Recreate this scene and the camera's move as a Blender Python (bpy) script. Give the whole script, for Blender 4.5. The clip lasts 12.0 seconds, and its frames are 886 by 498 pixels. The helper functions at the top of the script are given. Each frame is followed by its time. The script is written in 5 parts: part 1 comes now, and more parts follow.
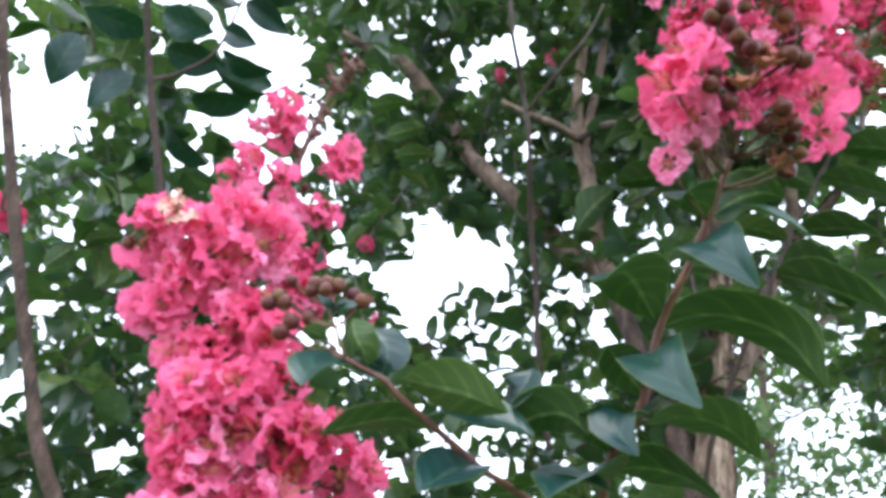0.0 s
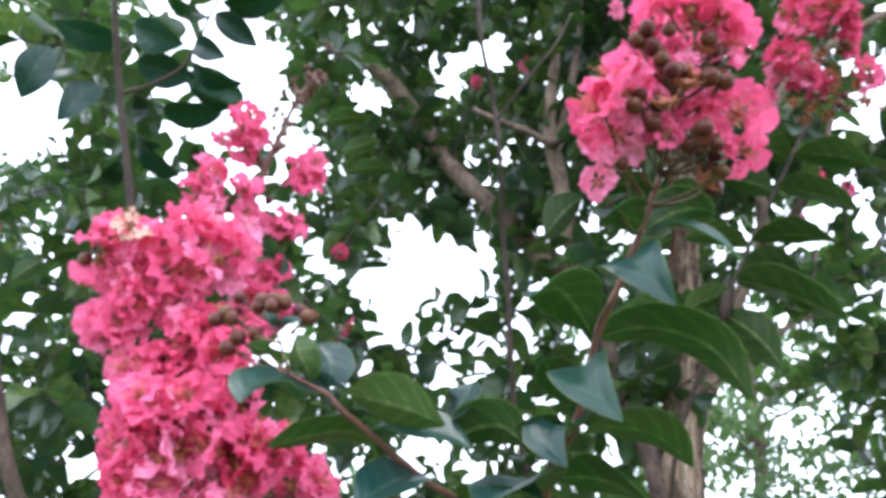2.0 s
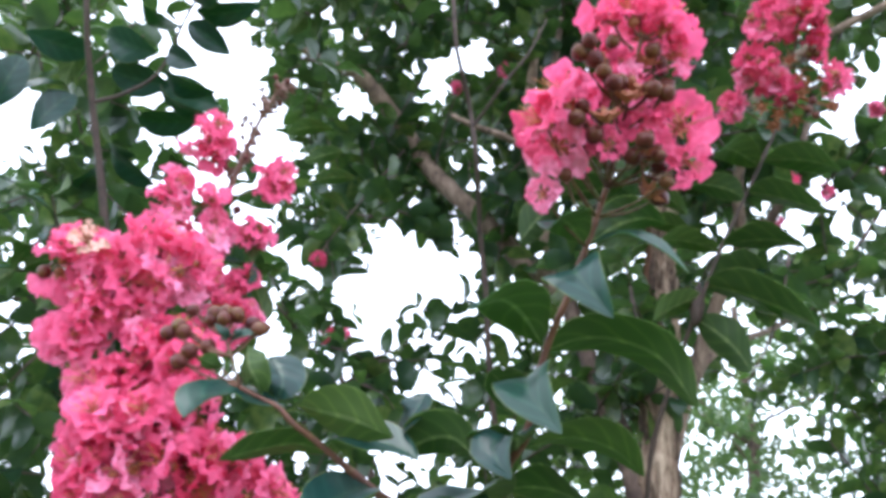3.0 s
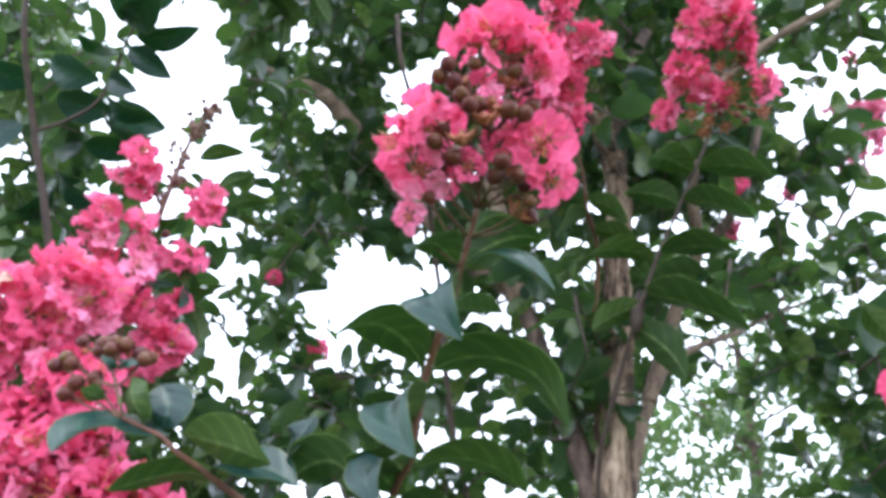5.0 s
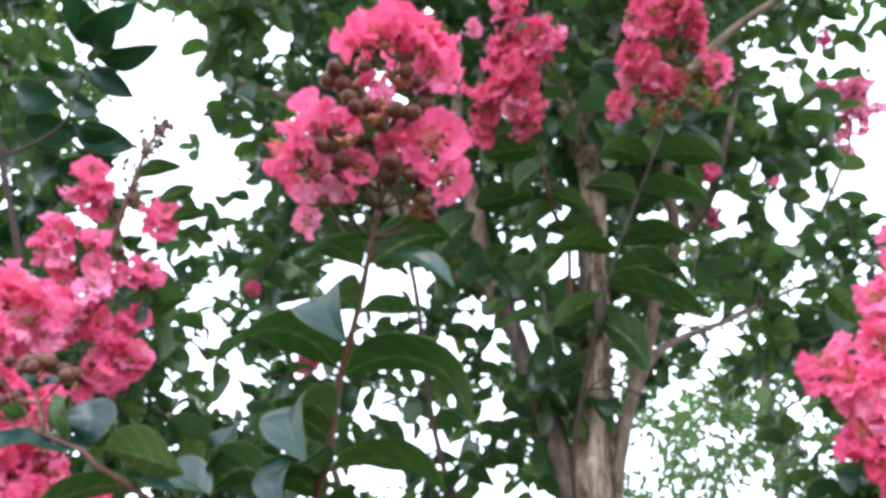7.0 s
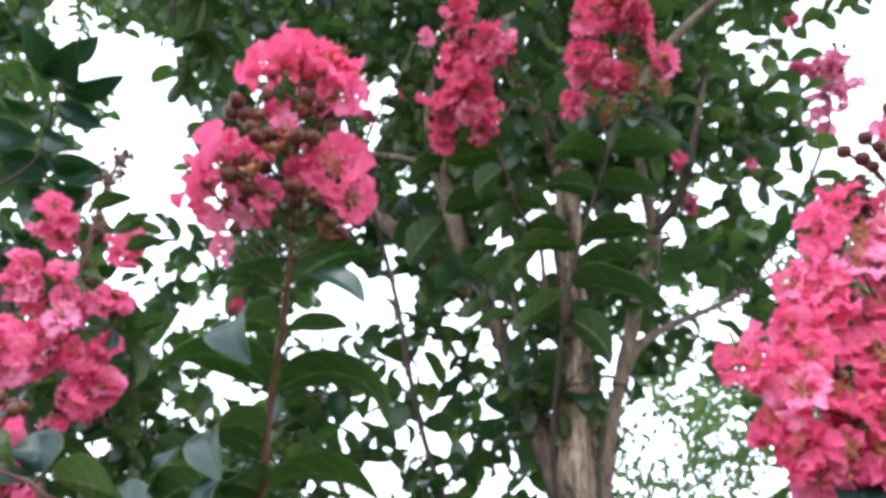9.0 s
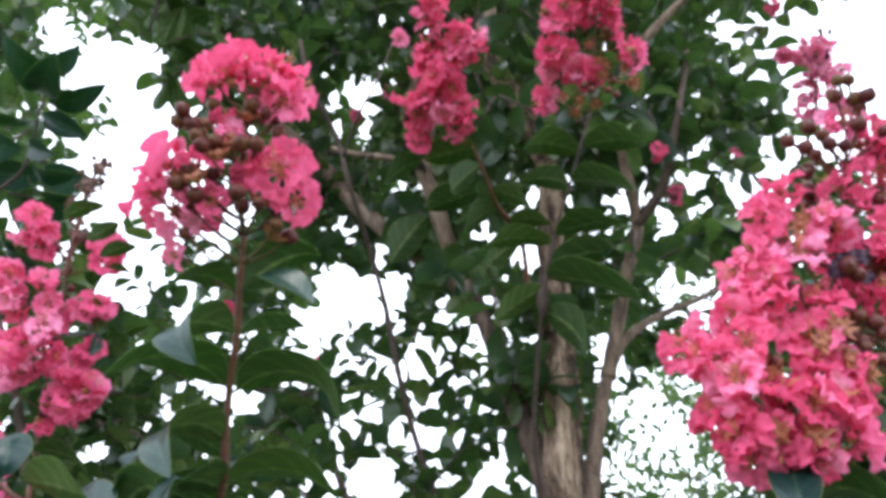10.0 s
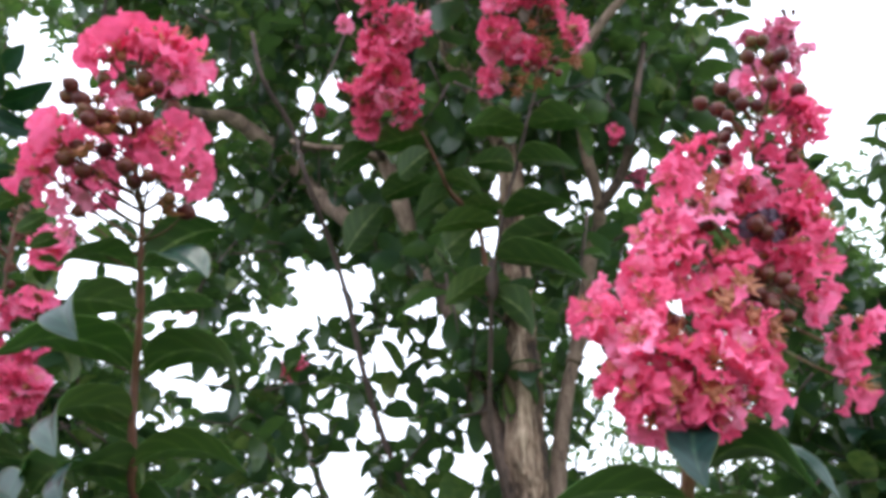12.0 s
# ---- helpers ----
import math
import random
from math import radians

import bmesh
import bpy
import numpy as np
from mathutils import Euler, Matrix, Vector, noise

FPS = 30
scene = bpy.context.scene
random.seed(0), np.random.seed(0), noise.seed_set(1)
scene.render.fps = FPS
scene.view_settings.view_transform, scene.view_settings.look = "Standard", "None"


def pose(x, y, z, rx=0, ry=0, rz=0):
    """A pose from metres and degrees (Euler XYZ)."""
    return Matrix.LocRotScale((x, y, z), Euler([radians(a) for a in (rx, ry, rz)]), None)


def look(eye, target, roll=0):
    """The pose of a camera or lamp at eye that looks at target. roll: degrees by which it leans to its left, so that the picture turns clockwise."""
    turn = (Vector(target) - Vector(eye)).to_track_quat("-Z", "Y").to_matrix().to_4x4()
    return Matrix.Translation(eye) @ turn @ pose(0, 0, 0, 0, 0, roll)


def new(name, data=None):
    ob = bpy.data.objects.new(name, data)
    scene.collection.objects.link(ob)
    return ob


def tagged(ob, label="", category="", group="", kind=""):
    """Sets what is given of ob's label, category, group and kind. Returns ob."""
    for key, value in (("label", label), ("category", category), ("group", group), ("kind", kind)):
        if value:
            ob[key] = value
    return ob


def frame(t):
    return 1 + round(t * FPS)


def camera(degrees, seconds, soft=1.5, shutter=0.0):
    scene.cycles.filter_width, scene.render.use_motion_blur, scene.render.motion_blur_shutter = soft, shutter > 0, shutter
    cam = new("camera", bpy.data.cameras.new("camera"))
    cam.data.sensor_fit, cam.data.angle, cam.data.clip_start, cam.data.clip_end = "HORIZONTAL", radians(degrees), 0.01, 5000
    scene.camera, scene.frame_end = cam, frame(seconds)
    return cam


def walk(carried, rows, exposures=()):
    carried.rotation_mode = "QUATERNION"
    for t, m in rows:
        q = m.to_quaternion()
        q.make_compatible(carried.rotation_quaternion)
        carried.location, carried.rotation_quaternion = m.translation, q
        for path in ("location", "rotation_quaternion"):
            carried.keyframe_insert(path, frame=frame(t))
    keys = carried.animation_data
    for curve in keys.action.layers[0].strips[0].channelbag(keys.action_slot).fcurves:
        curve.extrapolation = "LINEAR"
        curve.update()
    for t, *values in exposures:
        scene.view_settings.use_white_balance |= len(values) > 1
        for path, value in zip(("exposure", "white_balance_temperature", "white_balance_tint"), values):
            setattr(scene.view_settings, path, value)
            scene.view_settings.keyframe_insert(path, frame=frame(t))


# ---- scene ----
cam = camera(62.7, 12.0, soft=4.0)
PATH = [
    (0, (0.021, 0.011, 1.471), (-0.149, 1.787, 2.374), 11.1),
    (0.5, (0.023, 0.007, 1.472), (-0.144, 1.783, 2.376), 10.7),
    (1, (0.029, 0.004, 1.475), (-0.129, 1.783, 2.375), 10.7),
    (1.5, (0.039, 0.003, 1.476), (-0.109, 1.781, 2.38), 10.4),
    (2, (0.05, -0.002, 1.479), (-0.102, 1.773, 2.388), 10.3),
    (2.5, (0.063, -0.002, 1.481), (-0.08, 1.774, 2.389), 9.9),
    (3, (0.075, -0.005, 1.487), (-0.066, 1.767, 2.405), 9.7),
    (3.5, (0.09, -0.01, 1.493), (-0.056, 1.755, 2.423), 9.3),
    (3.7, (0.097, -0.009, 1.491), (-0.051, 1.758, 2.418), 9.2),
    (5.3, (0.151, -0.011, 1.506), (0.0, 1.749, 2.445), 7.6),
    (5.5, (0.155, -0.012, 1.508), (0.0, 1.747, 2.446), 7.4),
    (6, (0.172, -0.015, 1.511), (0.01, 1.744, 2.448), 6.8),
    (6.5, (0.188, -0.014, 1.509), (0.015, 1.744, 2.447), 6.3),
    (7, (0.206, -0.008, 1.507), (0.013, 1.747, 2.448), 5.7),
    (7.2, (0.212, -0.012, 1.508), (0.011, 1.741, 2.449), 5.4),
    (8.8, (0.26, -0.018, 1.51), (0.028, 1.733, 2.448), 3.1),
    (9, (0.264, -0.018, 1.512), (0.03, 1.733, 2.449), 2.5),
    (9.5, (0.284, -0.021, 1.513), (0.035, 1.728, 2.449), 1.9),
    (10, (0.302, -0.024, 1.509), (0.042, 1.729, 2.436), 1.3),
    (10.5, (0.319, -0.015, 1.504), (0.06, 1.74, 2.429), 0.7),
    (11, (0.333, -0.01, 1.502), (0.064, 1.742, 2.429), -0.1),
    (11.5, (0.345, -0.006, 1.5), (0.084, 1.743, 2.433), -0.2),
    (12, (0.354, -0.002, 1.496), (0.103, 1.75, 2.426), -0.6),
]
walk(cam, [(t, look(eye, target, roll)) for t, eye, target, roll in PATH],
     [(0, 0.30, 6300, 10), (3.5, 0.30, 6300, 10), (7, 0.22, 6400, 10), (9, 0.06, 6550, 10), (12, -0.10, 6700, 10)])

# world: a bright, fully clouded sky, and one weak wide sun behind the cloud
world = bpy.data.worlds.new("overcast_sky")
scene.world = world
world.use_nodes = True
wn = world.node_tree
sky = wn.nodes.new("ShaderNodeTexSky")
sky.sky_type, sky.sun_disc = "NISHITA", False
sky.sun_elevation, sky.sun_rotation = radians(78), radians(307)
sky.dust_density, sky.air_density = 4.0, 1.0
sky_gain = wn.nodes.new("ShaderNodeMix")
sky_gain.data_type, sky_gain.blend_type = "RGBA", "MULTIPLY"
sky_gain.inputs[0].default_value = 1.0
sky_gain.inputs[7].default_value = (0.10, 0.10, 0.10, 1)
cloud = wn.nodes.new("ShaderNodeMix")
cloud.data_type = "RGBA"
cloud.inputs[0].default_value = 0.82
cloud.inputs[7].default_value = (0.93, 1.0, 1.17, 1)
wn.links.new(sky.outputs[0], sky_gain.inputs[6])
wn.links.new(sky_gain.outputs[2], cloud.inputs[6])
wn.links.new(cloud.outputs[2], wn.nodes["Background"].inputs[0])
wn.nodes["Background"].inputs[1].default_value = 3.5
sun = new("sun", bpy.data.lights.new("sun", "SUN"))
sun.data.energy, sun.data.angle, sun.data.color = 1.0, radians(25), (1.0, 0.97, 0.93)
sun.matrix_world = look((-0.8, 0.6, 5.0), (0, 0, 0))


# ---- materials ----
def material(name):
    m = bpy.data.materials.new(name)
    m.use_nodes = True
    return m, m.node_tree, m.node_tree.nodes["Principled BSDF"]


def node(tree, kind, **inputs):
    n = tree.nodes.new(kind)
    for key, value in inputs.items():
        n.inputs[key.replace("_", " ")].default_value = value
    return n


def ramp(tree, source, stops):
    r = tree.nodes.new("ShaderNodeValToRGB")
    while len(r.color_ramp.elements) < len(stops):
        r.color_ramp.elements.new(0.5)
    for e, (at, colour) in zip(r.color_ramp.elements, stops):
        e.position, e.color = at, (*colour, 1)
    tree.links.new(source, r.inputs[0])
    return r


def bumped(tree, shader, source, strength, distance):
    b = node(tree, "ShaderNodeBump", Strength=strength, Distance=distance)
    tree.links.new(source, b.inputs["Height"])
    tree.links.new(b.outputs[0], shader.inputs["Normal"])
    return b


def blade_material(name, stops, through_colour, share, rough, veins, islands=False, gloss=0.5, midrib=None, bump=0.0004):
    """A thin blade that lets light through: leaf or petal. Colour varies blade by blade and over its face."""
    m, t, p = material(name)
    if islands:
        pick = t.nodes.new("ShaderNodeNewGeometry").outputs["Random Per Island"]
    else:
        pick = t.nodes.new("ShaderNodeObjectInfo").outputs["Random"]
    coord = t.nodes.new("ShaderNodeTexCoord")
    blotch = node(t, "ShaderNodeTexNoise", Scale=90.0, Detail=3.0)
    geo = t.nodes.new("ShaderNodeNewGeometry")
    t.links.new(geo.outputs["Position"], blotch.inputs["Vector"])
    shift = t.nodes.new("ShaderNodeMath")
    shift.operation = "MULTIPLY_ADD"
    t.links.new(blotch.outputs[0], shift.inputs[0])
    shift.inputs[1].default_value = 0.85
    t.links.new(pick, shift.inputs[2])
    centre = t.nodes.new("ShaderNodeMath")
    centre.operation = "SUBTRACT"
    t.links.new(shift.outputs[0], centre.inputs[0])
    centre.inputs[1].default_value = 0.42
    tone = ramp(t, centre.outputs[0], stops)
    colour = tone.outputs[0]
    if midrib:
        apart = t.nodes.new("ShaderNodeSeparateXYZ")
        t.links.new(coord.outputs["UV"], apart.inputs[0])
        off = t.nodes.new("ShaderNodeMath")
        off.operation = "COMPARE"
        t.links.new(apart.outputs[0], off.inputs[0])
        off.inputs[1].default_value, off.inputs[2].default_value = 0.5, 0.022
        rib = t.nodes.new("ShaderNodeMix")
        rib.data_type = "RGBA"
        t.links.new(off.outputs[0], rib.inputs[0])
        t.links.new(colour, rib.inputs[6])
        rib.inputs[7].default_value = (*midrib, 1)
        # a thin paler margin: the bright line of light on the edge, put into the colour
        gap = t.nodes.new("ShaderNodeMath")
        gap.operation = "SUBTRACT"
        t.links.new(apart.outputs[0], gap.inputs[0])
        gap.inputs[1].default_value = 0.5
        size = t.nodes.new("ShaderNodeMath")
        size.operation = "ABSOLUTE"
        t.links.new(gap.outputs[0], size.inputs[0])
        lit_rim = t.nodes.new("ShaderNodeMath")
        lit_rim.operation = "GREATER_THAN"
        t.links.new(size.outputs[0], lit_rim.inputs[0])
        lit_rim.inputs[1].default_value = 0.288
        edge = t.nodes.new("ShaderNodeMix")
        edge.data_type = "RGBA"
        t.links.new(lit_rim.outputs[0], edge.inputs[0])
        t.links.new(rib.outputs[2], edge.inputs[6])
        edge.inputs[7].default_value = (0.13, 0.17, 0.07, 1)
        colour = edge.outputs[2]
    wave = t.nodes.new("ShaderNodeTexWave")
    wave.bands_direction = "Y"
    wave.inputs["Scale"].default_value = veins
    wave.inputs["Distortion"].default_value = 2.5
    wave.inputs["Detail Scale"].default_value = 1.2
    t.links.new(coord.outputs["UV"], wave.inputs["Vector"])
    if midrib:
        lines = ramp(t, wave.outputs[0], [(0.0, (0.92, 0.92, 0.92)), (0.84, (1.0, 1.0, 1.0)), (0.97, (1.5, 1.4, 1.25))])
        veined = t.nodes.new("ShaderNodeMix")
        veined.data_type, veined.blend_type = "RGBA", "MULTIPLY"
        veined.inputs[0].default_value = 1.0
        t.links.new(colour, veined.inputs[6])
        t.links.new(lines.outputs[0], veined.inputs[7])
        colour = veined.outputs[2]
    t.links.new(colour, p.inputs["Base Color"])
    p.inputs["Roughness"].default_value = rough
    p.inputs["Specular IOR Level"].default_value = gloss
    bumped(t, p, wave.outputs[0], 0.3, bump)
    thin = t.nodes.new("ShaderNodeBsdfTranslucent")
    tint = t.nodes.new("ShaderNodeMix")
    tint.data_type, tint.blend_type = "RGBA", "MIX"
    tint.inputs[0].default_value = 0.6
    t.links.new(colour, tint.inputs[6])
    tint.inputs[7].default_value = (*through_colour, 1)
    t.links.new(tint.outputs[2], thin.inputs[0])
    both = t.nodes.new("ShaderNodeMixShader")
    both.inputs[0].default_value = share
    t.links.new(p.outputs[0], both.inputs[1])
    t.links.new(thin.outputs[0], both.inputs[2])
    t.links.new(both.outputs[0], t.nodes["Material Output"].inputs["Surface"])
    return m


# The last stop lightens some leaves, putting highlights into the foliage colour.
GREENS = [(0.0, (0.012, 0.036, 0.025)), (0.45, (0.024, 0.056, 0.027)), (0.8, (0.048, 0.090, 0.028)), (1.0, (0.120, 0.160, 0.045))]
# Distant greens made greyer and lighter, with the haze in the colour.
HAZY_FAR_GREENS = [(0.0, (0.035, 0.065, 0.035)), (0.5, (0.060, 0.105, 0.045)), (1.0, (0.15, 0.18, 0.085))]
PINKS = [(0.0, (0.73, 0.076, 0.185)), (0.35, (0.86, 0.130, 0.280)), (0.75, (0.92, 0.195, 0.385)), (1.0, (0.95, 0.35, 0.56))]
# Slightly paler petal copy for the western heads, taking in the veil of glare.
VEILED_PINKS = [(0.0, (0.74, 0.085, 0.205)), (0.35, (0.87, 0.142, 0.305)), (0.75, (0.93, 0.21, 0.41)), (1.0, (0.95, 0.38, 0.59))]
# Petal pink lightened for the far head: backlight and haze in the colour.
BACKLIT_PINKS = [(0.0, (0.80, 0.17, 0.34)), (0.5, (0.90, 0.27, 0.46)), (1.0, (0.95, 0.48, 0.66))]
# Upper-face green with the sky's bluish sheen mixed into the colour.
SKY_TINTED_TOPS = [(0.0, (0.013, 0.050, 0.047)), (0.5, (0.019, 0.068, 0.061)), (1.0, (0.032, 0.090, 0.068))]
UNDERS = [(0.0, (0.048, 0.090, 0.030)), (0.5, (0.070, 0.122, 0.036)), (1.0, (0.100, 0.155, 0.046))]
leaf_mat = blade_material("leaf_upper_face", SKY_TINTED_TOPS, (0.10, 0.30, 0.05), 0.45, 0.30, 1.7, gloss=0.60, midrib=(0.045, 0.105, 0.075))
under_mat = blade_material("leaf_under_face", UNDERS, (0.17, 0.32, 0.05), 0.40, 0.48, 1.7, gloss=0.35, midrib=(0.20, 0.27, 0.11))
foliage_mat = blade_material("foliage_green", GREENS, (0.12, 0.25, 0.04), 0.33, 0.27, 2.4, islands=True, gloss=0.65)
far_mat = blade_material("distant_foliage_hazed_green", HAZY_FAR_GREENS, (0.16, 0.30, 0.06), 0.35, 0.5, 1.5, islands=True)
petal_mat = blade_material("petal_pink", PINKS, (0.93, 0.150, 0.345), 0.40, 0.6, 5.0, gloss=0.25, bump=0.0016)
veiled_petal_mat = blade_material("petal_veiled_pink", VEILED_PINKS, (0.94, 0.22, 0.42), 0.42, 0.6, 5.0, gloss=0.25, bump=0.0016)
backlit_petal_mat = blade_material("petal_backlit_pink", BACKLIT_PINKS, (0.96, 0.36, 0.56), 0.62, 0.6, 5.0, gloss=0.25, bump=0.0016)


def mottled_material(name, stops, scale, rough, bump, stretch=(1, 1, 1), depth=0.002, detail=6.0, each=False):
    m, t, p = material(name)
    coord = t.nodes.new("ShaderNodeTexCoord")
    place = node(t, "ShaderNodeMapping", Scale=stretch)
    t.links.new(coord.outputs["Object"], place.inputs[0])
    if each:
        own = node(t, "ShaderNodeVectorMath")
        own.operation = "SCALE"
        own.inputs[0].default_value = (7.0, 3.0, 5.0)
        t.links.new(t.nodes.new("ShaderNodeObjectInfo").outputs["Random"], own.inputs["Scale"])
        t.links.new(own.outputs[0], place.inputs["Location"])
    big = node(t, "ShaderNodeTexNoise", Scale=scale, Detail=detail, Roughness=0.62, Distortion=0.6)
    fine = node(t, "ShaderNodeTexNoise", Scale=scale * 7, Detail=3.0)
    t.links.new(place.outputs[0], big.inputs["Vector"])
    t.links.new(place.outputs[0], fine.inputs["Vector"])
    mix = t.nodes.new("ShaderNodeMath")
    mix.operation = "MULTIPLY_ADD"
    t.links.new(fine.outputs[0], mix.inputs[0])
    mix.inputs[1].default_value = 0.3
    t.links.new(big.outputs[0], mix.inputs[2])
    tone = ramp(t, mix.outputs[0], stops)
    t.links.new(tone.outputs[0], p.inputs["Base Color"])
    p.inputs["Roughness"].default_value = rough
    bumped(t, p, mix.outputs[0], bump, depth)
    return m


trunk_mat = mottled_material("peeling_trunk_bark", [(0.50, (0.030, 0.019, 0.014)), (0.575, (0.10, 0.062, 0.042)), (0.655, (0.26, 0.172, 0.117)), (0.78, (0.52, 0.385, 0.28))], 34, 0.9, 1.0, (1, 1, 0.30), 0.03)
# Limb bark with the crown's shade in its colour; the pale bark lacks it.
shaded_limb_mat = mottled_material("shaded_limb_bark", [(0.50, (0.034, 0.021, 0.016)), (0.66, (0.085, 0.053, 0.039)), (0.85, (0.18, 0.122, 0.092))], 60, 0.8, 0.6, (1, 1, 0.4), 0.003)
pale_limb_mat = mottled_material("pale_limb_bark", [(0.46, (0.060, 0.040, 0.030)), (0.62, (0.185, 0.124, 0.090)), (0.85, (0.33, 0.24, 0.18))], 55, 0.85, 0.7, (1, 1, 0.4), 0.004)
twig_mat = mottled_material("twig_bark", [(0.45, (0.040, 0.026, 0.024)), (0.85, (0.105, 0.066, 0.055))], 90, 0.75, 0.4)
shoot_mat = mottled_material("young_shoot_red_brown", [(0.45, (0.085, 0.035, 0.026)), (0.7, (0.16, 0.060, 0.036)), (0.9, (0.17, 0.11, 0.05))], 120, 0.55, 0.3)
stalk_mat = mottled_material("flower_stalk_red_green", [(0.42, (0.09, 0.022, 0.022)), (0.62, (0.12, 0.055, 0.028)), (0.80, (0.14, 0.15, 0.045))], 140, 0.5, 0.3)
bud_mat = mottled_material("bud_brown_green", [(0.44, (0.045, 0.008, 0.013)), (0.62, (0.100, 0.022, 0.018)), (0.76, (0.115, 0.050, 0.018)), (0.88, (0.13, 0.115, 0.030))], 60, 0.34, 0.25, each=True)
bud_mat.node_tree.nodes["Principled BSDF"].inputs["Specular IOR Level"].default_value = 0.25
calyx_mat = mottled_material("calyx_orange_brown", [(0.4, (0.22, 0.055, 0.035)), (0.65, (0.30, 0.095, 0.045)), (0.9, (0.42, 0.20, 0.08))], 160, 0.6, 0.2)
stamen_mat = mottled_material("stamen_amber", [(0.4, (0.42, 0.12, 0.08)), (0.8, (0.60, 0.27, 0.09))], 200, 0.5, 0.0)
ground_mat = mottled_material("mown_grass_ground", [(0.35, (0.040, 0.036, 0.022)), (0.6, (0.042, 0.075, 0.024)), (0.85, (0.080, 0.115, 0.040))], 14, 0.95, 0.6, (1, 1, 1), 0.02)

# ---- mesh tools ----
rng = random.Random(11)


def V(*p):
    return Vector(p)


def part(name, bm, mat, parent=None, label=""):
    """Links a bmesh as one mesh object under a thing or under a part."""
    me = bpy.data.meshes.new(name)
    bm.to_mesh(me)
    bm.free()
    return shared(name, me, mat, parent, label)


def shared(name, me, mat, parent=None, label=""):
    if mat and not me.materials:
        me.materials.append(mat)
    ob = new(name, me)
    ob.parent = parent
    if label:
        ob["label"] = label
    return ob


def smooth(points, steps):
    """A smooth line through the points, with steps pieces between neighbours."""
    pts = [Vector(p) for p in points]
    pts = [pts[0] * 2 - pts[1]] + pts + [pts[-1] * 2 - pts[-2]]
    out = []
    for a, b, c, d in zip(pts, pts[1:], pts[2:], pts[3:]):
        for i in range(steps):
            u = i / steps
            out.append(0.5 * (2 * b + (c - a) * u + (2 * a - 5 * b + 4 * c - d) * u * u + (3 * b - a - 3 * c + d) * u ** 3))
    out.append(pts[-2])
    return out


def tube(bm, line, r0, r1, sides=8, rough=0.0, knots=0.0, seed=0, radii=None):
    """A tapered round stem along a line, with uneven bark and knots; radii, where given, are those at even steps along it."""
    rings, n = [], len(line)
    if radii:
        radii = np.interp(np.linspace(0, len(radii) - 1, n), range(len(radii)), radii)
    ref = Vector((0.31, 0.87, 0.11))
    for i, p in enumerate(line):
        way = (line[min(i + 1, n - 1)] - line[max(i - 1, 0)]).normalized()
        a = way.cross(ref).normalized()
        b = way.cross(a)
        r = radii[i] if radii is not None else r0 + (r1 - r0) * i / (n - 1)
        ring = []
        for k in range(sides):
            ang = 2 * math.pi * k / sides
            d = a * math.cos(ang) + b * math.sin(ang)
            q = 1.0
            if rough:
                q += rough * noise.noise(Vector((d.x * 2.2, d.y * 2.2, p.length * 9 + seed))) + 0.6 * rough * noise.noise(Vector((d.x * 6, d.y * 6, p.z * 14 + seed)))
            if knots:
                q += knots * max(0.0, noise.noise(Vector((p.x * 40, p.y * 40, p.z * 40 + seed))))
            ring.append(bm.verts.new(p + d * r * q))
        rings.append(ring)
    for r, q in zip(rings, rings[1:]):
        for k in range(sides):
            f = bm.faces.new((r[k], r[(k + 1) % sides], q[(k + 1) % sides], q[k]))
            f.smooth = True
    for ring, flip in ((rings[0], True), (rings[-1], False)):
        bm.faces.new(ring[::-1] if flip else ring)


def ball(bm, m, r, mat_index=0, rings=6, sides=8, ribs=0.0, tip=0.0):
    """A round bud, ribbed and with a small point."""
    rows = []
    for i in range(1, rings):
        th = math.pi * i / rings
        row = []
        for k in range(sides):
            ph = 2 * math.pi * k / sides
            q = r * (1 + ribs * (1 if k % 2 else -1) * math.sin(th))
            row.append(bm.verts.new(m @ V(q * math.sin(th) * math.cos(ph), q * math.sin(th) * math.sin(ph), r * math.cos(th))))
        rows.append(row)
    top, low = bm.verts.new(m @ V(0, 0, r * (1 + tip))), bm.verts.new(m @ V(0, 0, -r))
    faces = []
    for k in range(sides):
        j = (k + 1) % sides
        faces.append(bm.faces.new((top, rows[0][k], rows[0][j])))
        faces.append(bm.faces.new((low, rows[-1][j], rows[-1][k])))
        for a, b in zip(rows, rows[1:]):
            faces.append(bm.faces.new((a[k], b[k], b[j], a[j])))
    for f in faces:
        f.smooth, f.material_index = True, mat_index


def basis(way, up, spin=0.0):
    """A turn whose y follows way and whose z lies as near to up as it can, spun about way by degrees."""
    y = Vector(way).normalized()
    x = y.cross(Vector(up))
    if x.length < 1e-4:
        x = y.cross(Vector((1, 0, 0.1)))
    x.normalize()
    z = x.cross(y)
    m = Matrix((x, y, z)).transposed().to_4x4()
    return m @ Matrix.Rotation(radians(spin), 4, "Y")


# ---- leaves ----
def stations(rows):
    """Steps from foot to tip of a blade, closer at both ends, so that the outline stays round."""
    return [0.25 * i / rows + 0.75 * (0.5 - 0.5 * math.cos(math.pi * i / rows)) for i in range(rows + 1)]


def half_width(v, belly, blunt=0.0):
    """Half the width of a blade of width 1: oval, broadest near the middle, with a short blunt point."""
    w = 0.5 * max(0.0, math.sin(math.pi * v ** belly)) ** (0.70 - 0.14 * blunt) * (1.02 - 0.12 * v)
    return w * (1 - 0.30 * (1 - blunt) * max(0.0, (v - 0.62) / 0.38) ** 1.5)


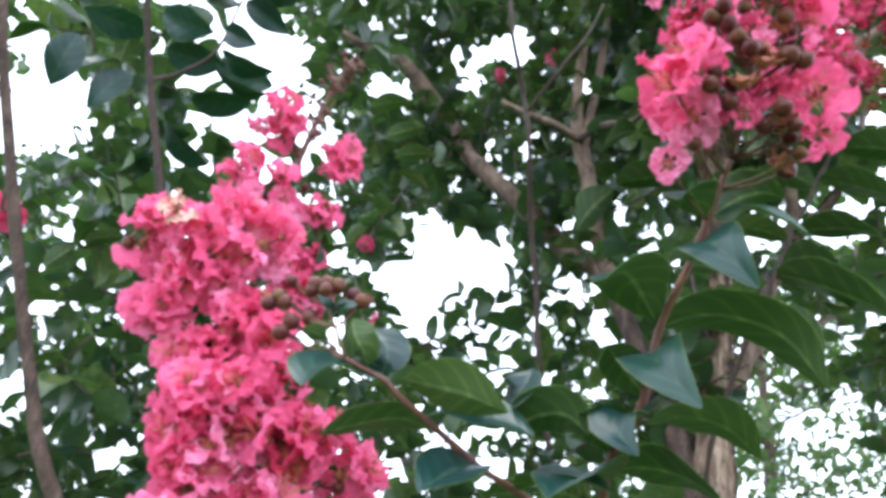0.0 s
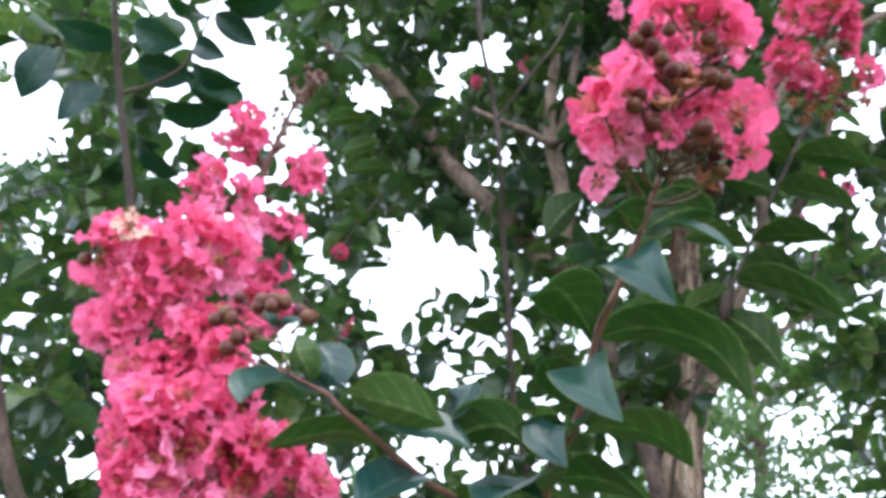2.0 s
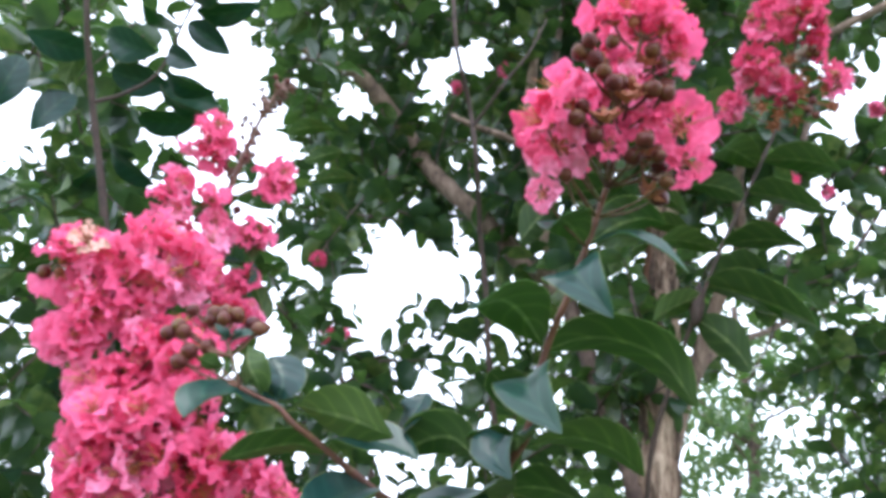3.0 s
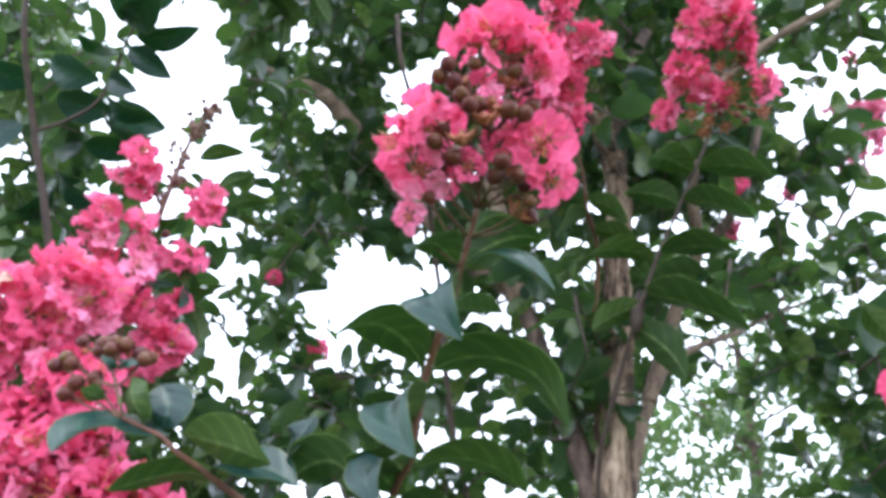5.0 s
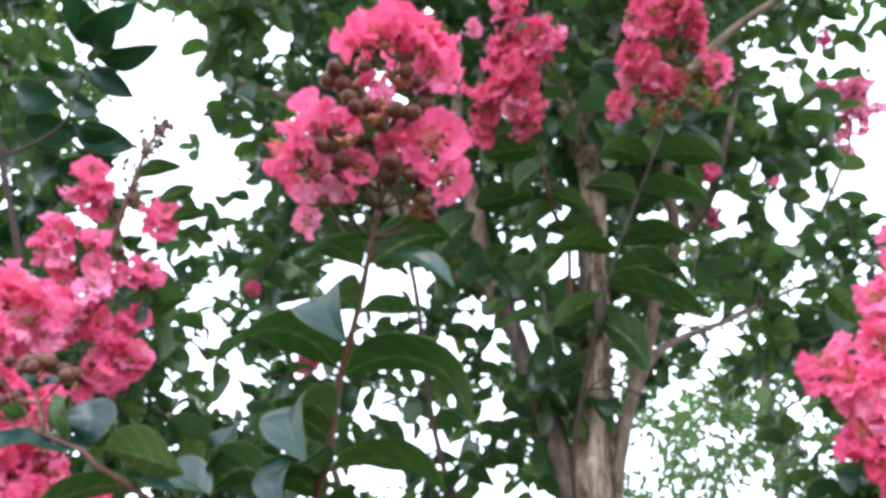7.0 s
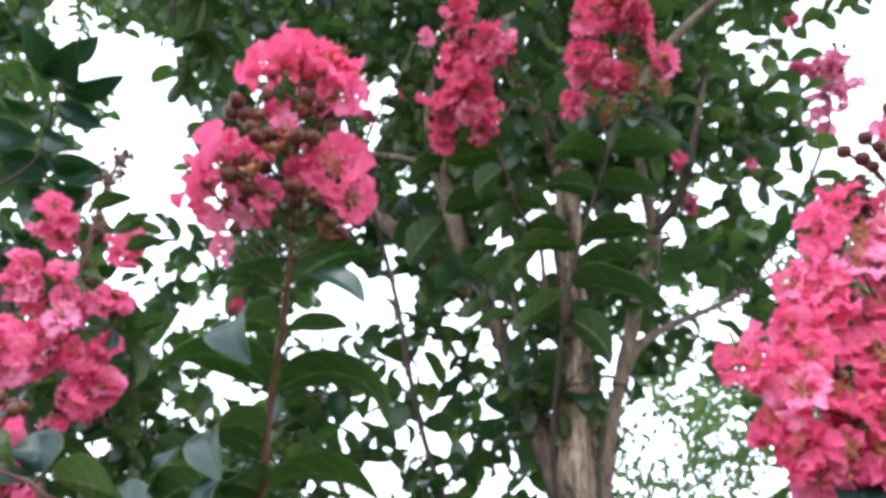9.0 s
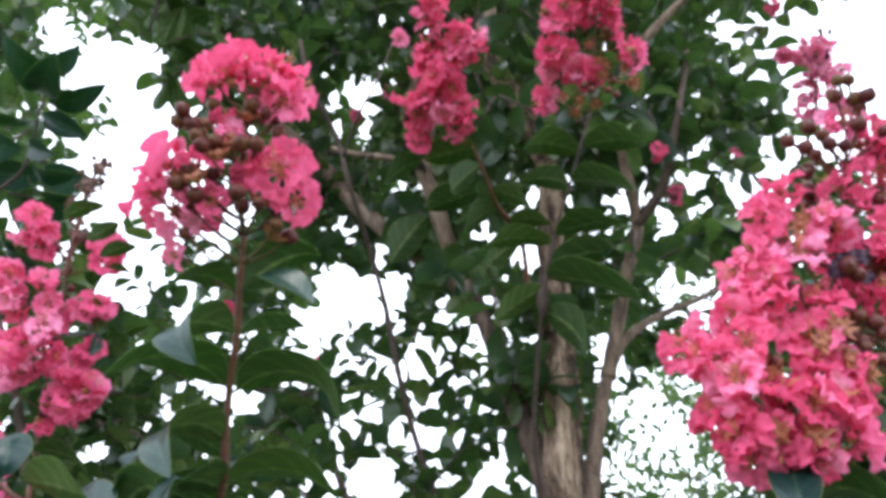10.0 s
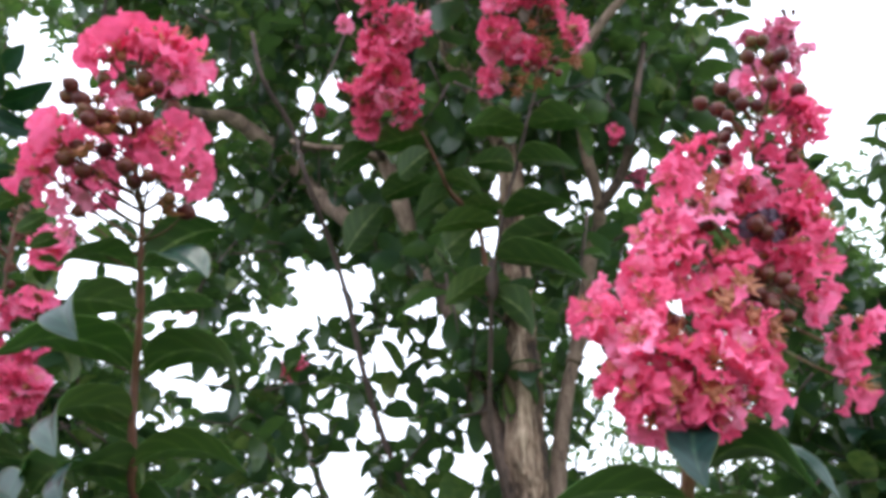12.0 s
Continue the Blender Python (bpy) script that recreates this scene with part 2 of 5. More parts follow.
def leaf_rows(width, curl, power, fold, wave, rows, cols, seed, belly=0.95, blunt=0.0):
    """Points and quads of a blade of unit length along y: petiole, short blunt point, folded midrib, the back bending down towards the tip by curl."""
    at = stations(rows)
    spine, y, z = [(0.0, 0.0, 0.0)], 0.0, 0.0
    for a, b in zip(at, at[1:]):
        head = -curl * ((a + b) / 2) ** power
        y, z = y + (b - a) * math.cos(head), z + (b - a) * math.sin(head)
        spine.append((y, z, -curl * b ** power))
    size, tilt = math.hypot(y, z), math.atan2(z, y)
    pts, uvs, quads = [], [], []
    for i, (sy, sz, head) in enumerate(spine):
        v = at[i]
        y = (sy * math.cos(tilt) + sz * math.sin(tilt)) / size
        z = (sz * math.cos(tilt) - sy * math.sin(tilt)) / size
        head -= tilt
        w = 0.012 if i == 0 else 0.004 if i == rows else width * half_width(v, belly, blunt)
        for j in range(cols + 1):
            u = 2 * j / cols - 1
            lift = fold * abs(u) * w - 0.25 * fold * u * u * w + wave * w * math.sin(9 * v + seed + (2 if u > 0 else 0)) * abs(u)
            pts.append((u * w + 0.03 * math.sin(3 * v + seed) * v, y - lift * math.sin(head), z + lift * math.cos(head)))
            uvs.append((0.5 + 0.3 * u, v + 0.25 * abs(u)))
    for i in range(rows):
        for j in range(cols):
            a = i * (cols + 1) + j
            quads.append((a, a + 1, a + cols + 2, a + cols + 1))
    return pts, uvs, quads


def leaf_mesh(name, *shape):
    """One leaf with an upper and an under face, a hair's breadth apart."""
    pts, uvs, quads = leaf_rows(*shape)
    n = len(pts)
    low = [(x, y, z - 0.006) for x, y, z in pts]
    me = bpy.data.meshes.new(name)
    me.from_pydata(pts + low, [], quads + [tuple(n + k for k in q[::-1]) for q in quads])
    layer = me.uv_layers.new(name="UVMap")
    for loop in me.loops:
        layer.data[loop.index].uv = uvs[loop.vertex_index % n]
    for f in me.polygons:
        f.use_smooth = True
        f.material_index = int(f.vertices[0] >= n)
    me.materials.append(leaf_mat)
    me.materials.append(under_mat)
    return me


NEAR_SHAPES = [(0.50, 0.7, 1.0, 0.42, 0.12, 12, 6, 1.0), (0.45, 1.1, 1.0, 0.30, 0.14, 12, 6, 2.4), (0.53, 0.5, 1.0, 0.50, 0.10, 12, 6, 4.1), (0.48, 1.6, 1.3, 0.36, 0.12, 12, 6, 5.3), (0.80, 2.3, 1.9, 0.22, 0.16, 16, 8, 0.6, 1.05)]
near_leaves = [leaf_mesh("leaf_blade", *shape) for shape in NEAR_SHAPES]


def add_leaf(parent, base, tip, lean=0.5, wide=1.0, kind=0, spin=0.0, label=""):
    """A leaf from its foot to its tip, its face turned up and leant to the north by lean, then spun about its length."""
    base, tip = Vector(base), Vector(tip)
    length = (tip - base).length
    ob = shared("leaf", near_leaves[kind % 5], None, parent, label)
    ob.matrix_basis = Matrix.Translation(base) @ basis(tip - base, (0, lean, 1), spin) @ Matrix.Diagonal((length * wide, length, length, 1))
    return ob


def bent_leaf(parent, spine, width, face, tip_face=None, fold=0.35, wave=0.12, seed=0.0, belly=0.95, label=""):
    """A large leaf along its own bent midrib. face: the way its upper side looks near the foot, tip_face: near the tip."""
    rows, cols = 18, 8
    line = smooth(spine, 10)
    run = np.concatenate([[0.0], np.cumsum([(b - a).length for a, b in zip(line, line[1:])])])
    run /= run[-1]
    co = np.array(line)
    rib = [V(*(np.interp(v, run, co[:, k]) for k in range(3))) for v in stations(rows)]
    start, end = V(*face).normalized(), V(*(tip_face or face)).normalized()
    pts, low, uvs = [], [], []
    for i, v in enumerate(stations(rows)):
        way = (rib[min(i + 1, rows)] - rib[max(i - 1, 0)]).normalized()
        up = start.lerp(end, v)
        up = (up - way * up.dot(way)).normalized()
        side = way.cross(up)
        # a short petiole, then the blade
        w = 0.0009 if v < 0.045 else 0.0003 if i == rows else width * half_width((v - 0.045) / 0.955, belly)
        for j in range(cols + 1):
            u = 2 * j / cols - 1
            lift = w * abs(u) * (fold * (1 - 0.35 * abs(u)) + wave * math.sin(8 * v + seed + (2.3 if u > 0 else 0)))
            # the blade swells between its side veins
            lift += 0.005 * width * math.sin(math.pi * abs(u)) * math.sin(52 * (v - 0.22 * abs(u)))
            p = rib[i] + side * u * w + up * lift
            pts.append(p)
            low.append(p - up * 0.0004)
            uvs.append((0.5 + 0.3 * u, v + 0.25 * abs(u)))
    n = len(pts)
    quads = [(a, a + 1, a + cols + 2, a + cols + 1) for i in range(rows) for a in range(i * (cols + 1), i * (cols + 1) + cols)]
    me = bpy.data.meshes.new("leaf_blade")
    me.from_pydata(pts + low, [], quads + [tuple(n + k for k in q[::-1]) for q in quads])
    layer = me.uv_layers.new(name="UVMap")
    for loop in me.loops:
        layer.data[loop.index].uv = uvs[loop.vertex_index % n]
    for f in me.polygons:
        f.use_smooth = True
        f.material_index = int(f.vertices[0] >= n)
    me.materials.append(leaf_mat)
    me.materials.append(under_mat)
    return shared("leaf", me, None, parent, label)


# ---- flowers ----
def petal(bm, turn, claw, size, r, uv):
    """One crinkled petal on its thin claw, round in outline with a frilled edge."""
    n = 12
    a, c, e = r.uniform(0, 6.3), r.uniform(0, 6.3), r.uniform(0, 6.3)
    tilt, lean = r.uniform(-0.45, 0.5), r.uniform(-0.3, 0.3)
    grid = []
    for i in range(n + 1):
        v = 2 * i / n - 1
        row = []
        for j in range(n + 1):
            u = 2 * j / n - 1
            # square grid bent into a round blade
            x, y = u * math.sqrt(1 - v * v / 2), v * math.sqrt(1 - u * u / 2)
            rad, ang = math.hypot(x, y), math.atan2(x, y)
            frill = 1 + rad ** 2 * (0.06 * math.sin(4 * ang + a) + 0.06 * math.sin(7 * ang + c) + 0.025 * math.sin(9 * ang + e))
            z = rad * (0.26 * math.sin(3 * ang + c) + 0.26 * rad * math.sin(6 * ang + e)) + 0.18 * math.sin(6 * x + a) * math.cos(5 * y + c)
            pinch = 0.62 + 0.38 * min(1.0, (y + 1) * 0.9)
            p = V(x * frill * size * 0.70 * pinch, claw + size * 0.52 * (y * frill + 0.9), size * (0.55 * z + tilt * 0.25 * (y + 1) ** 2 + lean * x))
            row.append(bm.verts.new(turn @ p))
        grid.append(row)
    foot = [bm.verts.new(turn @ V(s * 0.0005, 0.0012, 0.0)) for s in (-1, 1)]
    faces = [bm.faces.new((foot[0], foot[1], grid[0][n // 2 + 1], grid[0][n // 2 - 1]))]
    for p, q in zip(grid, grid[1:]):
        for j in range(n):
            faces.append(bm.faces.new((p[j], p[j + 1], q[j + 1], q[j])))
    for f in faces:
        f.smooth = True
        for loop in f.loops:
            loop[uv].uv = (loop.vert.co.x * 40, loop.vert.co.y * 40)


def flower_mesh(seed, petals=6, stamens=9, claw=0.0055):
    """An open flower along z: crinkled petals, the six-pointed calyx below them, and amber stamens."""
    r = random.Random(seed)
    bm = bmesh.new()
    uv = bm.loops.layers.uv.new("UVMap")
    for k in range(petals):
        turn = Matrix.Rotation(2 * math.pi * k / petals + r.uniform(-0.2, 0.2), 4, "Z") @ Matrix.Rotation(radians(r.uniform(-5, 45)), 4, "X")
        petal(bm, turn, claw, r.uniform(0.0112, 0.0150), r, uv)
    ball(bm, Matrix.Translation((0, 0, -0.002)), 0.0033, 1, 4, 6)
    for k in range(6):
        m = Matrix.Rotation(2 * math.pi * (k + 0.5) / 6, 4, "Z")
        tri = [bm.verts.new(m @ V(*p)) for p in ((-0.0020, 0.002, -0.0005), (0.0020, 0.002, -0.0005), (0, 0.0075, 0.0018))]
        bm.faces.new(tri).material_index = 1
    for k in range(stamens):
        ang, out = r.uniform(0, 6.28), r.uniform(0.003, 0.010)
        d = V(math.cos(ang), math.sin(ang), 0)
        line = [V(0, 0, 0.001), d * out * 0.35 + V(0, 0, 0.007), d * out + V(0, 0, r.uniform(0.010, 0.017))]
        mark = len(bm.faces)
        tube(bm, line, 0.00028, 0.00022, 3)
        bm.faces.ensure_lookup_table()
        for f in bm.faces[mark:]:
            f.material_index = 2
    me = bpy.data.meshes.new("flower")
    bm.to_mesh(me)
    bm.free()
    for m in (petal_mat, calyx_mat, stamen_mat):
        me.materials.append(m)
    return me


def bud_mesh(seed):
    """A round closed bud, ribbed, on a short stalk."""
    bm = bmesh.new()
    ball(bm, Matrix.Identity(4), 0.0048, 0, 7, 12, 0.035, 0.24)
    tube(bm, [V(0, 0, -0.0044), V(0.0006, 0, -0.008), V(0, 0.0004, -0.013)], 0.0012, 0.0007, 5)
    me = bpy.data.meshes.new("bud")
    bm.to_mesh(me)
    bm.free()
    me.materials.append(bud_mat)
    return me


def spent_mesh():
    """A spent flower: the bare six-pointed calyx, petals gone."""
    bm = bmesh.new()
    ball(bm, Matrix.Identity(4), 0.0030, 0, 5, 6)
    for k in range(6):
        m = Matrix.Rotation(2 * math.pi * k / 6, 4, "Z")
        tip = bm.verts.new(m @ V(0, 0.0085, 0.0035))
        a, b, c = [bm.verts.new(m @ V(*p)) for p in ((-0.0024, 0.0015, 0.0005), (0.0024, 0.0015, 0.0005), (0, 0.004, -0.001))]
        bm.faces.new((a, b, tip)), bm.faces.new((b, c, tip)), bm.faces.new((c, a, tip))
    me = bpy.data.meshes.new("calyx")
    bm.to_mesh(me)
    bm.free()
    me.materials.append(calyx_mat)
    return me


flowers = [flower_mesh(40 + i, 6, 5 + 2 * (i % 3)) for i in range(6)]
open_flowers = [flower_mesh(60 + i, 6, 14, 0.0080) for i in range(4)]
backlit_flowers, veiled_flowers = [flower_mesh(90 + i, 6, 7) for i in range(6)], [flower_mesh(100 + i, 6, 5 + 2 * (i % 3)) for i in range(6)]
for pale, rose in zip(backlit_flowers, veiled_flowers):
    pale.materials[0], rose.materials[0] = backlit_petal_mat, veiled_petal_mat
buds = [bud_mesh(3)]
spent = spent_mesh()
withered_mat = mottled_material("withered_petal_purple", [(0.4, (0.012, 0.008, 0.016)), (0.8, (0.06, 0.02, 0.05))], 200, 0.6, 0.4)
withered = flower_mesh(77, 5, 3)
withered.materials[0] = withered_mat


def facing(p, way, spin, scale):
    """Stands a flower or bud at p, its z along way."""
    return Matrix.Translation(p) @ Vector(way).to_track_quat("Z", "Y").to_matrix().to_4x4() @ Matrix.Rotation(spin, 4, "Z") @ Matrix.Scale(scale, 4)


def rand_dir(r):
    while True:
        d = V(r.uniform(-1, 1), r.uniform(-1, 1), r.uniform(-1, 1))
        if 0.1 < d.length < 1:
            return d.normalized()


def panicle(branch, axis, lobes, seed, fill=1.0, bud_share=0.12, loose_buds=0, spent_share=0.06, size=1.0, label="", leaning=False, kinds=None):
    """A flower head: its stalk with side stalks to round clusters of open flowers, buds and spent calyxes."""
    r = random.Random(seed)
    line = smooth(axis, 6)
    bm = bmesh.new()
    tube(bm, line, 0.0010, 0.0019, 6, 0.15, 0, seed)
    todo = []
    # every cluster is itself a few uneven tufts
    tufts = []
    for x, y, z, rad in lobes:
        c = V(x, y, z)
        near = min(line, key=lambda q: abs(q.z - c.z - 0.75 * (q.y - c.y) + 0.03) if leaning else abs(q.z - c.z + 0.45 * (q.xy - c.xy).length) + 0.3 * (q - c).length)
        mid = (near + c) / 2 - V(0, 0, 0.004)
        tube(bm, smooth([near, mid, c], 3), 0.0010, 0.0007, 5)
        if rad < 0.012:
            tufts.append((x, y, z, rad))
            continue
        for k in range(4):
            d = rand_dir(r) * rad * r.uniform(0.30, 0.62)
            tufts.append((x + d.x, y + d.y, z + d.z, rad * r.uniform(0.52, 0.80)))
            tube(bm, [c, c + d], 0.0007, 0.0005, 3)
    for x, y, z, rad in tufts:
        c = V(x, y, z)
        count = max(1, round(fill * (0.6 + 3.1 * (rad / 0.016) ** 2)))
        small = min(1.0, max(0.55, rad / 0.014))
        for k in range(count):
            # even spread over the cluster's round face
            h = 1 - 2 * (k + 0.5) / count
            ang = 2.39996 * k + seed
            d = V(math.sqrt(1 - h * h) * math.cos(ang), math.sqrt(1 - h * h) * math.sin(ang), h)
            d = (d + 0.35 * rand_dir(r)).normalized()
            p = c + d * max(0.003, rad - 0.007) * r.uniform(0.35, 1.4)
            what = r.random()
            kind = "bud" if what < bud_share else "calyx" if what < bud_share + spent_share else "flower"
            todo.append((kind, p, (d + 0.45 * rand_dir(r) + V(0, -0.12, 0.15)).normalized(), r.uniform(0, 6.3), r.uniform(0.82, 1.15) * (small if kind == "flower" else 1.0)))
            tube(bm, [c, p], 0.0007, 0.0005, 3)
    for k in range(loose_buds):
        q = line[r.randrange(len(line) // 10, max(len(line) // 10 + 1, int(len(line) * 0.62)))]
        d = (rand_dir(r) * V(1, 1, 0.5).length + V(0, -0.2, 0.25)).normalized()
        p = q + d * r.uniform(0.018, 0.034)
        tube(bm, smooth([q, (p + q) / 2 - V(0, 0, 0.003), p], 2), 0.0006, 0.0005, 4)
        for j in range(r.choice((1, 2, 3))):
            todo.append(("bud", p + rand_dir(r) * 0.0075 * (j > 0), (d + 0.5 * rand_dir(r)).normalized(), 0.0, r.uniform(0.85, 1.2)))
    head = part("flower_head", bm, stalk_mat, branch, label)
    for kind, p, d, spin, scale in todo:
        me = (kinds or flowers)[r.randrange(6)] if kind == "flower" else buds[0] if kind == "bud" else spent
        ob = shared(kind, me, None, head)
        ob.matrix_basis = facing(p, d, spin, scale * (size if kind == "flower" else min(size, 0.95)))
    return head


def add_bud(head, p, way=(0, -0.4, 0.9), scale=1.0):
    ob = shared("bud", buds[0], None, head)
    ob.matrix_basis = facing(Vector(p), way, 0.0, scale)


def stem_of(name, points, r0, r1, label, category="branch", mat=None, sides=8):
    """A branch thing: its stem is the thing's own mesh."""
    bm = bmesh.new()
    tube(bm, smooth(points, 8), r0, r1, sides, 0.12, 0.5, points[0][0] * 9)
    return tagged(part(name, bm, mat or shoot_mat), label, category, "flowering branches")


# ---- ground ----
bm = bmesh.new()
bmesh.ops.create_grid(bm, x_segments=60, y_segments=60, size=1.0)
for v in bm.verts:
    v.co.x, v.co.y = [math.copysign(abs(c) ** 3, c) * 900 for c in (v.co.x, v.co.y)]
    far = min(1.0, max(0.0, (v.co.xy.length - 3) / 20))
    v.co.z = far * 0.25 * noise.noise(V(v.co.x * 0.05, v.co.y * 0.05, 0.3))
for f in bm.faces:
    f.smooth = True
tagged(part("ground", bm, ground_mat), "flat mown green grass under the trees", "ground", kind="structure")

# ---- the tree ----
bm = bmesh.new()
trunk_line = smooth([(0.30, 0.985, -0.05), (0.315, 0.975, 0.5), (0.305, 0.965, 1.0), (0.315, 0.963, 1.4), (0.322, 0.963, 1.66), (0.324, 0.961, 1.78), (0.326, 0.956, 1.86), (0.324, 0.951, 1.93), (0.321, 0.951, 2.03), (0.325, 0.955, 2.13), (0.312, 0.945, 2.193), (0.285, 0.905, 2.245), (0.255, 0.87, 2.285), (0.236, 0.86, 2.36), (0.235, 0.92, 2.62), (0.26, 1.03, 3.1)], 16)
tube(bm, trunk_line, 0, 0, 44, 0.13, 0.12, 3, [0.042, 0.037, 0.032, 0.028, 0.0245, 0.0215, 0.0180, 0.0185, 0.0160, 0.0150, 0.0148, 0.0142, 0.0135, 0.012, 0.011, 0.008])
# long shallow fissures and raised flakes of peeling bark
for v in bm.verts:
    near = min(trunk_line, key=lambda q: abs(q.z - v.co.z))
    out = v.co - near
    around = math.atan2(out.y, out.x)
    flake = noise.noise(V(around * 2.6, v.co.z * 7.0, 4.0)) + 0.9 * noise.noise(V(around * 6.0, v.co.z * 34.0, 9.0))
    v.co += out.normalized() * (0.0042 * max(-0.25, min(0.30, flake)) / 0.30)
tree = tagged(part("crape_myrtle_tree", bm, trunk_mat), "crape myrtle with pale peeling trunk and dark green crown", "tree")


def limb(points, r0, r1, mat=shaded_limb_mat, sides=12, rough=0.14, radii=None):
    bm = bmesh.new()
    tube(bm, smooth(points, 9), r0, r1, sides, rough, 0.25, points[0][2] * 7, radii)
    return part("limb", bm, mat, tree)


# the left limb, shade in its bark colour, and its upright continuation
limb([(0.316, 0.965, 1.60), (0.287, 0.975, 1.72), (0.248, 1.00, 1.824), (0.212, 1.06, 1.945), (0.176, 1.048, 2.027), (0.163, 1.034, 2.056)], 0, 0, shaded_limb_mat, 16, 0.16, [0.0165, 0.0155, 0.0145, 0.0135, 0.0130, 0.0125])
limb([(0.190, 1.053, 1.996), (0.176, 1.048, 2.027), (0.151, 1.02, 2.085), (0.133, 1.0, 2.145), (0.113, 0.988, 2.203), (0.10, 0.968, 2.28), (0.10, 0.93, 2.42)], 0, 0, pale_limb_mat, 16, 0.14, [0.0132, 0.0134, 0.0135, 0.013, 0.012, 0.009, 0.006])
limb([(0.119, 0.989, 2.185), (0.128, 0.98, 2.27), (0.135, 0.97, 2.37), (0.14, 0.98, 2.5)], 0.0095, 0.005, pale_limb_mat)
limb([(0.115, 0.985, 2.20), (0.107, 0.976, 2.197), (0.071, 0.943, 2.192), (0.02, 0.913, 2.184), (-0.02, 0.90, 2.19)], 0.0075, 0.004, pale_limb_mat)
# the long limb that leans away to the west
limb([(0.196, 1.056, 1.985), (0.165, 1.075, 2.025), (0.120, 1.107, 2.064), (0.078, 1.128, 2.114), (0.034, 1.129, 2.153), (-0.064, 1.184, 2.267), (-0.120, 1.19, 2.337), (-0.173, 1.149, 2.381), (-0.237, 1.112, 2.425), (-0.293, 1.095, 2.429), (-0.353, 1.066, 2.44)], 0, 0, pale_limb_mat, 14, 0.14, [0.017, 0.0175, 0.018, 0.017, 0.0165, 0.016, 0.0165, 0.016, 0.014, 0.011, 0.006])
# a thin dark stem before them, forked
limb([(0.30, 0.985, 1.25), (0.19, 1.10, 1.55), (0.115, 1.05, 1.74), (0.090, 1.01, 1.83), (0.071, 0.973, 1.93), (0.052, 0.94, 2.004), (0.031, 0.852, 2.085), (0.012, 0.83, 2.155), (-0.014, 0.765, 2.20), (-0.03, 0.74, 2.27)], 0.0050, 0.0030, twig_mat, 10)
limb([(0.020, 0.84, 2.125), (0.047, 0.795, 2.150), (0.062, 0.78, 2.172), (0.087, 0.765, 2.212), (0.105, 0.76, 2.27)], 0.0024, 0.0014, twig_mat, 8)
limb([(0.318, 0.99, 1.30), (0.350, 1.05, 1.60), (0.366, 1.075, 1.723), (0.383, 1.088, 1.805), (0.406, 1.098, 1.878), (0.441, 1.12, 1.938), (0.497, 1.165, 1.988), (0.60, 1.28, 2.07), (0.71, 1.40, 2.165), (0.85, 1.44, 2.25), (1.05, 1.5, 2.36)], 0, 0, pale_limb_mat, 12, 0.14, [0.0135, 0.0125, 0.0120, 0.0115, 0.0095, 0.0072, 0.0062, 0.0056, 0.005, 0.004, 0.003])
limb([(0.400, 1.096, 1.86), (0.418, 1.09, 1.93), (0.440, 1.06, 2.02), (0.460, 1.02, 2.09), (0.443, 0.968, 2.19), (0.448, 0.90, 2.29), (0.519, 0.857, 2.371), (0.64, 0.80, 2.44)], 0.012, 0.006, pale_limb_mat)
limb([(0.459, 1.02, 2.088), (0.502, 0.985, 2.137), (0.523, 0.93, 2.213), (0.56, 0.93, 2.36)], 0.010, 0.004)
limb([(0.303, 0.96, 1.05), (0.0, 0.93, 1.2), (-0.25, 0.83, 1.35), (-0.358, 0.714, 1.512), (-0.407, 0.671, 1.616), (-0.461, 0.596, 1.784), (-0.490, 0.518, 1.923), (-0.50, 0.47, 2.05)], 0.009, 0.004)
limb([(-0.25, 0.83, 1.35), (-0.34, 0.88, 1.548), (-0.371, 0.841, 1.715), (-0.404, 0.757, 1.877), (-0.434, 0.691, 1.992), (-0.443, 0.615, 2.088), (-0.45, 0.58, 2.2)], 0.007, 0.0025, twig_mat, 8)
limb([(-0.432, 0.695, 1.985), (-0.400, 0.70, 2.01), (-0.368, 0.695, 2.045), (-0.342, 0.661, 2.108), (-0.317, 0.635, 2.160), (-0.300, 0.608, 2.201)], 0.0026, 0.0012, twig_mat, 8)
limb([(0.318, 0.948, 2.17), (0.345, 0.98, 2.42), (0.42, 1.05, 2.7), (0.44, 1.15, 3.1)], 0.015, 0.006)
limb([(-0.173, 1.149, 2.381), (-0.18, 1.22, 2.44), (-0.15, 1.35, 2.5), (-0.05, 1.6, 2.7)], 0.009, 0.004)
limb([(0.29, 1.0, 1.2), (0.05, 1.35, 1.5), (-0.15, 1.55, 1.8), (-0.30, 1.78, 2.08), (-0.318, 1.815, 2.12)], 0.012, 0.004)

# ---- foliage: twigs with leaves in pairs ----
hollows, packed, table = [], [], {}


def hollow(a, b, ra, rb):
    """An open place in the crown, a tapered channel where no twig grows."""
    hollows.append((np.array(a), np.array(b), ra, rb))


def in_hollow(p, grow=0.0):
    """Whether a place lies in one of the open channels."""
    if len(packed) != len(hollows):
        packed[:] = hollows
        table["a"], table["ab"] = np.array([h[0] for h in hollows]), np.array([h[1] - h[0] for h in hollows])
        table["ra"], table["rb"] = np.array([h[2] for h in hollows]), np.array([h[3] for h in hollows])
    off, ab = p - table["a"], table["ab"]
    u = (off * ab).sum(1) / (ab * ab).sum(1)
    away = np.linalg.norm(off - ab * u[:, None], axis=1)
    return bool(((u > -0.06) & (u < 1.3) & (away < table["ra"] + (table["rb"] - table["ra"]) * u + grow)).any())


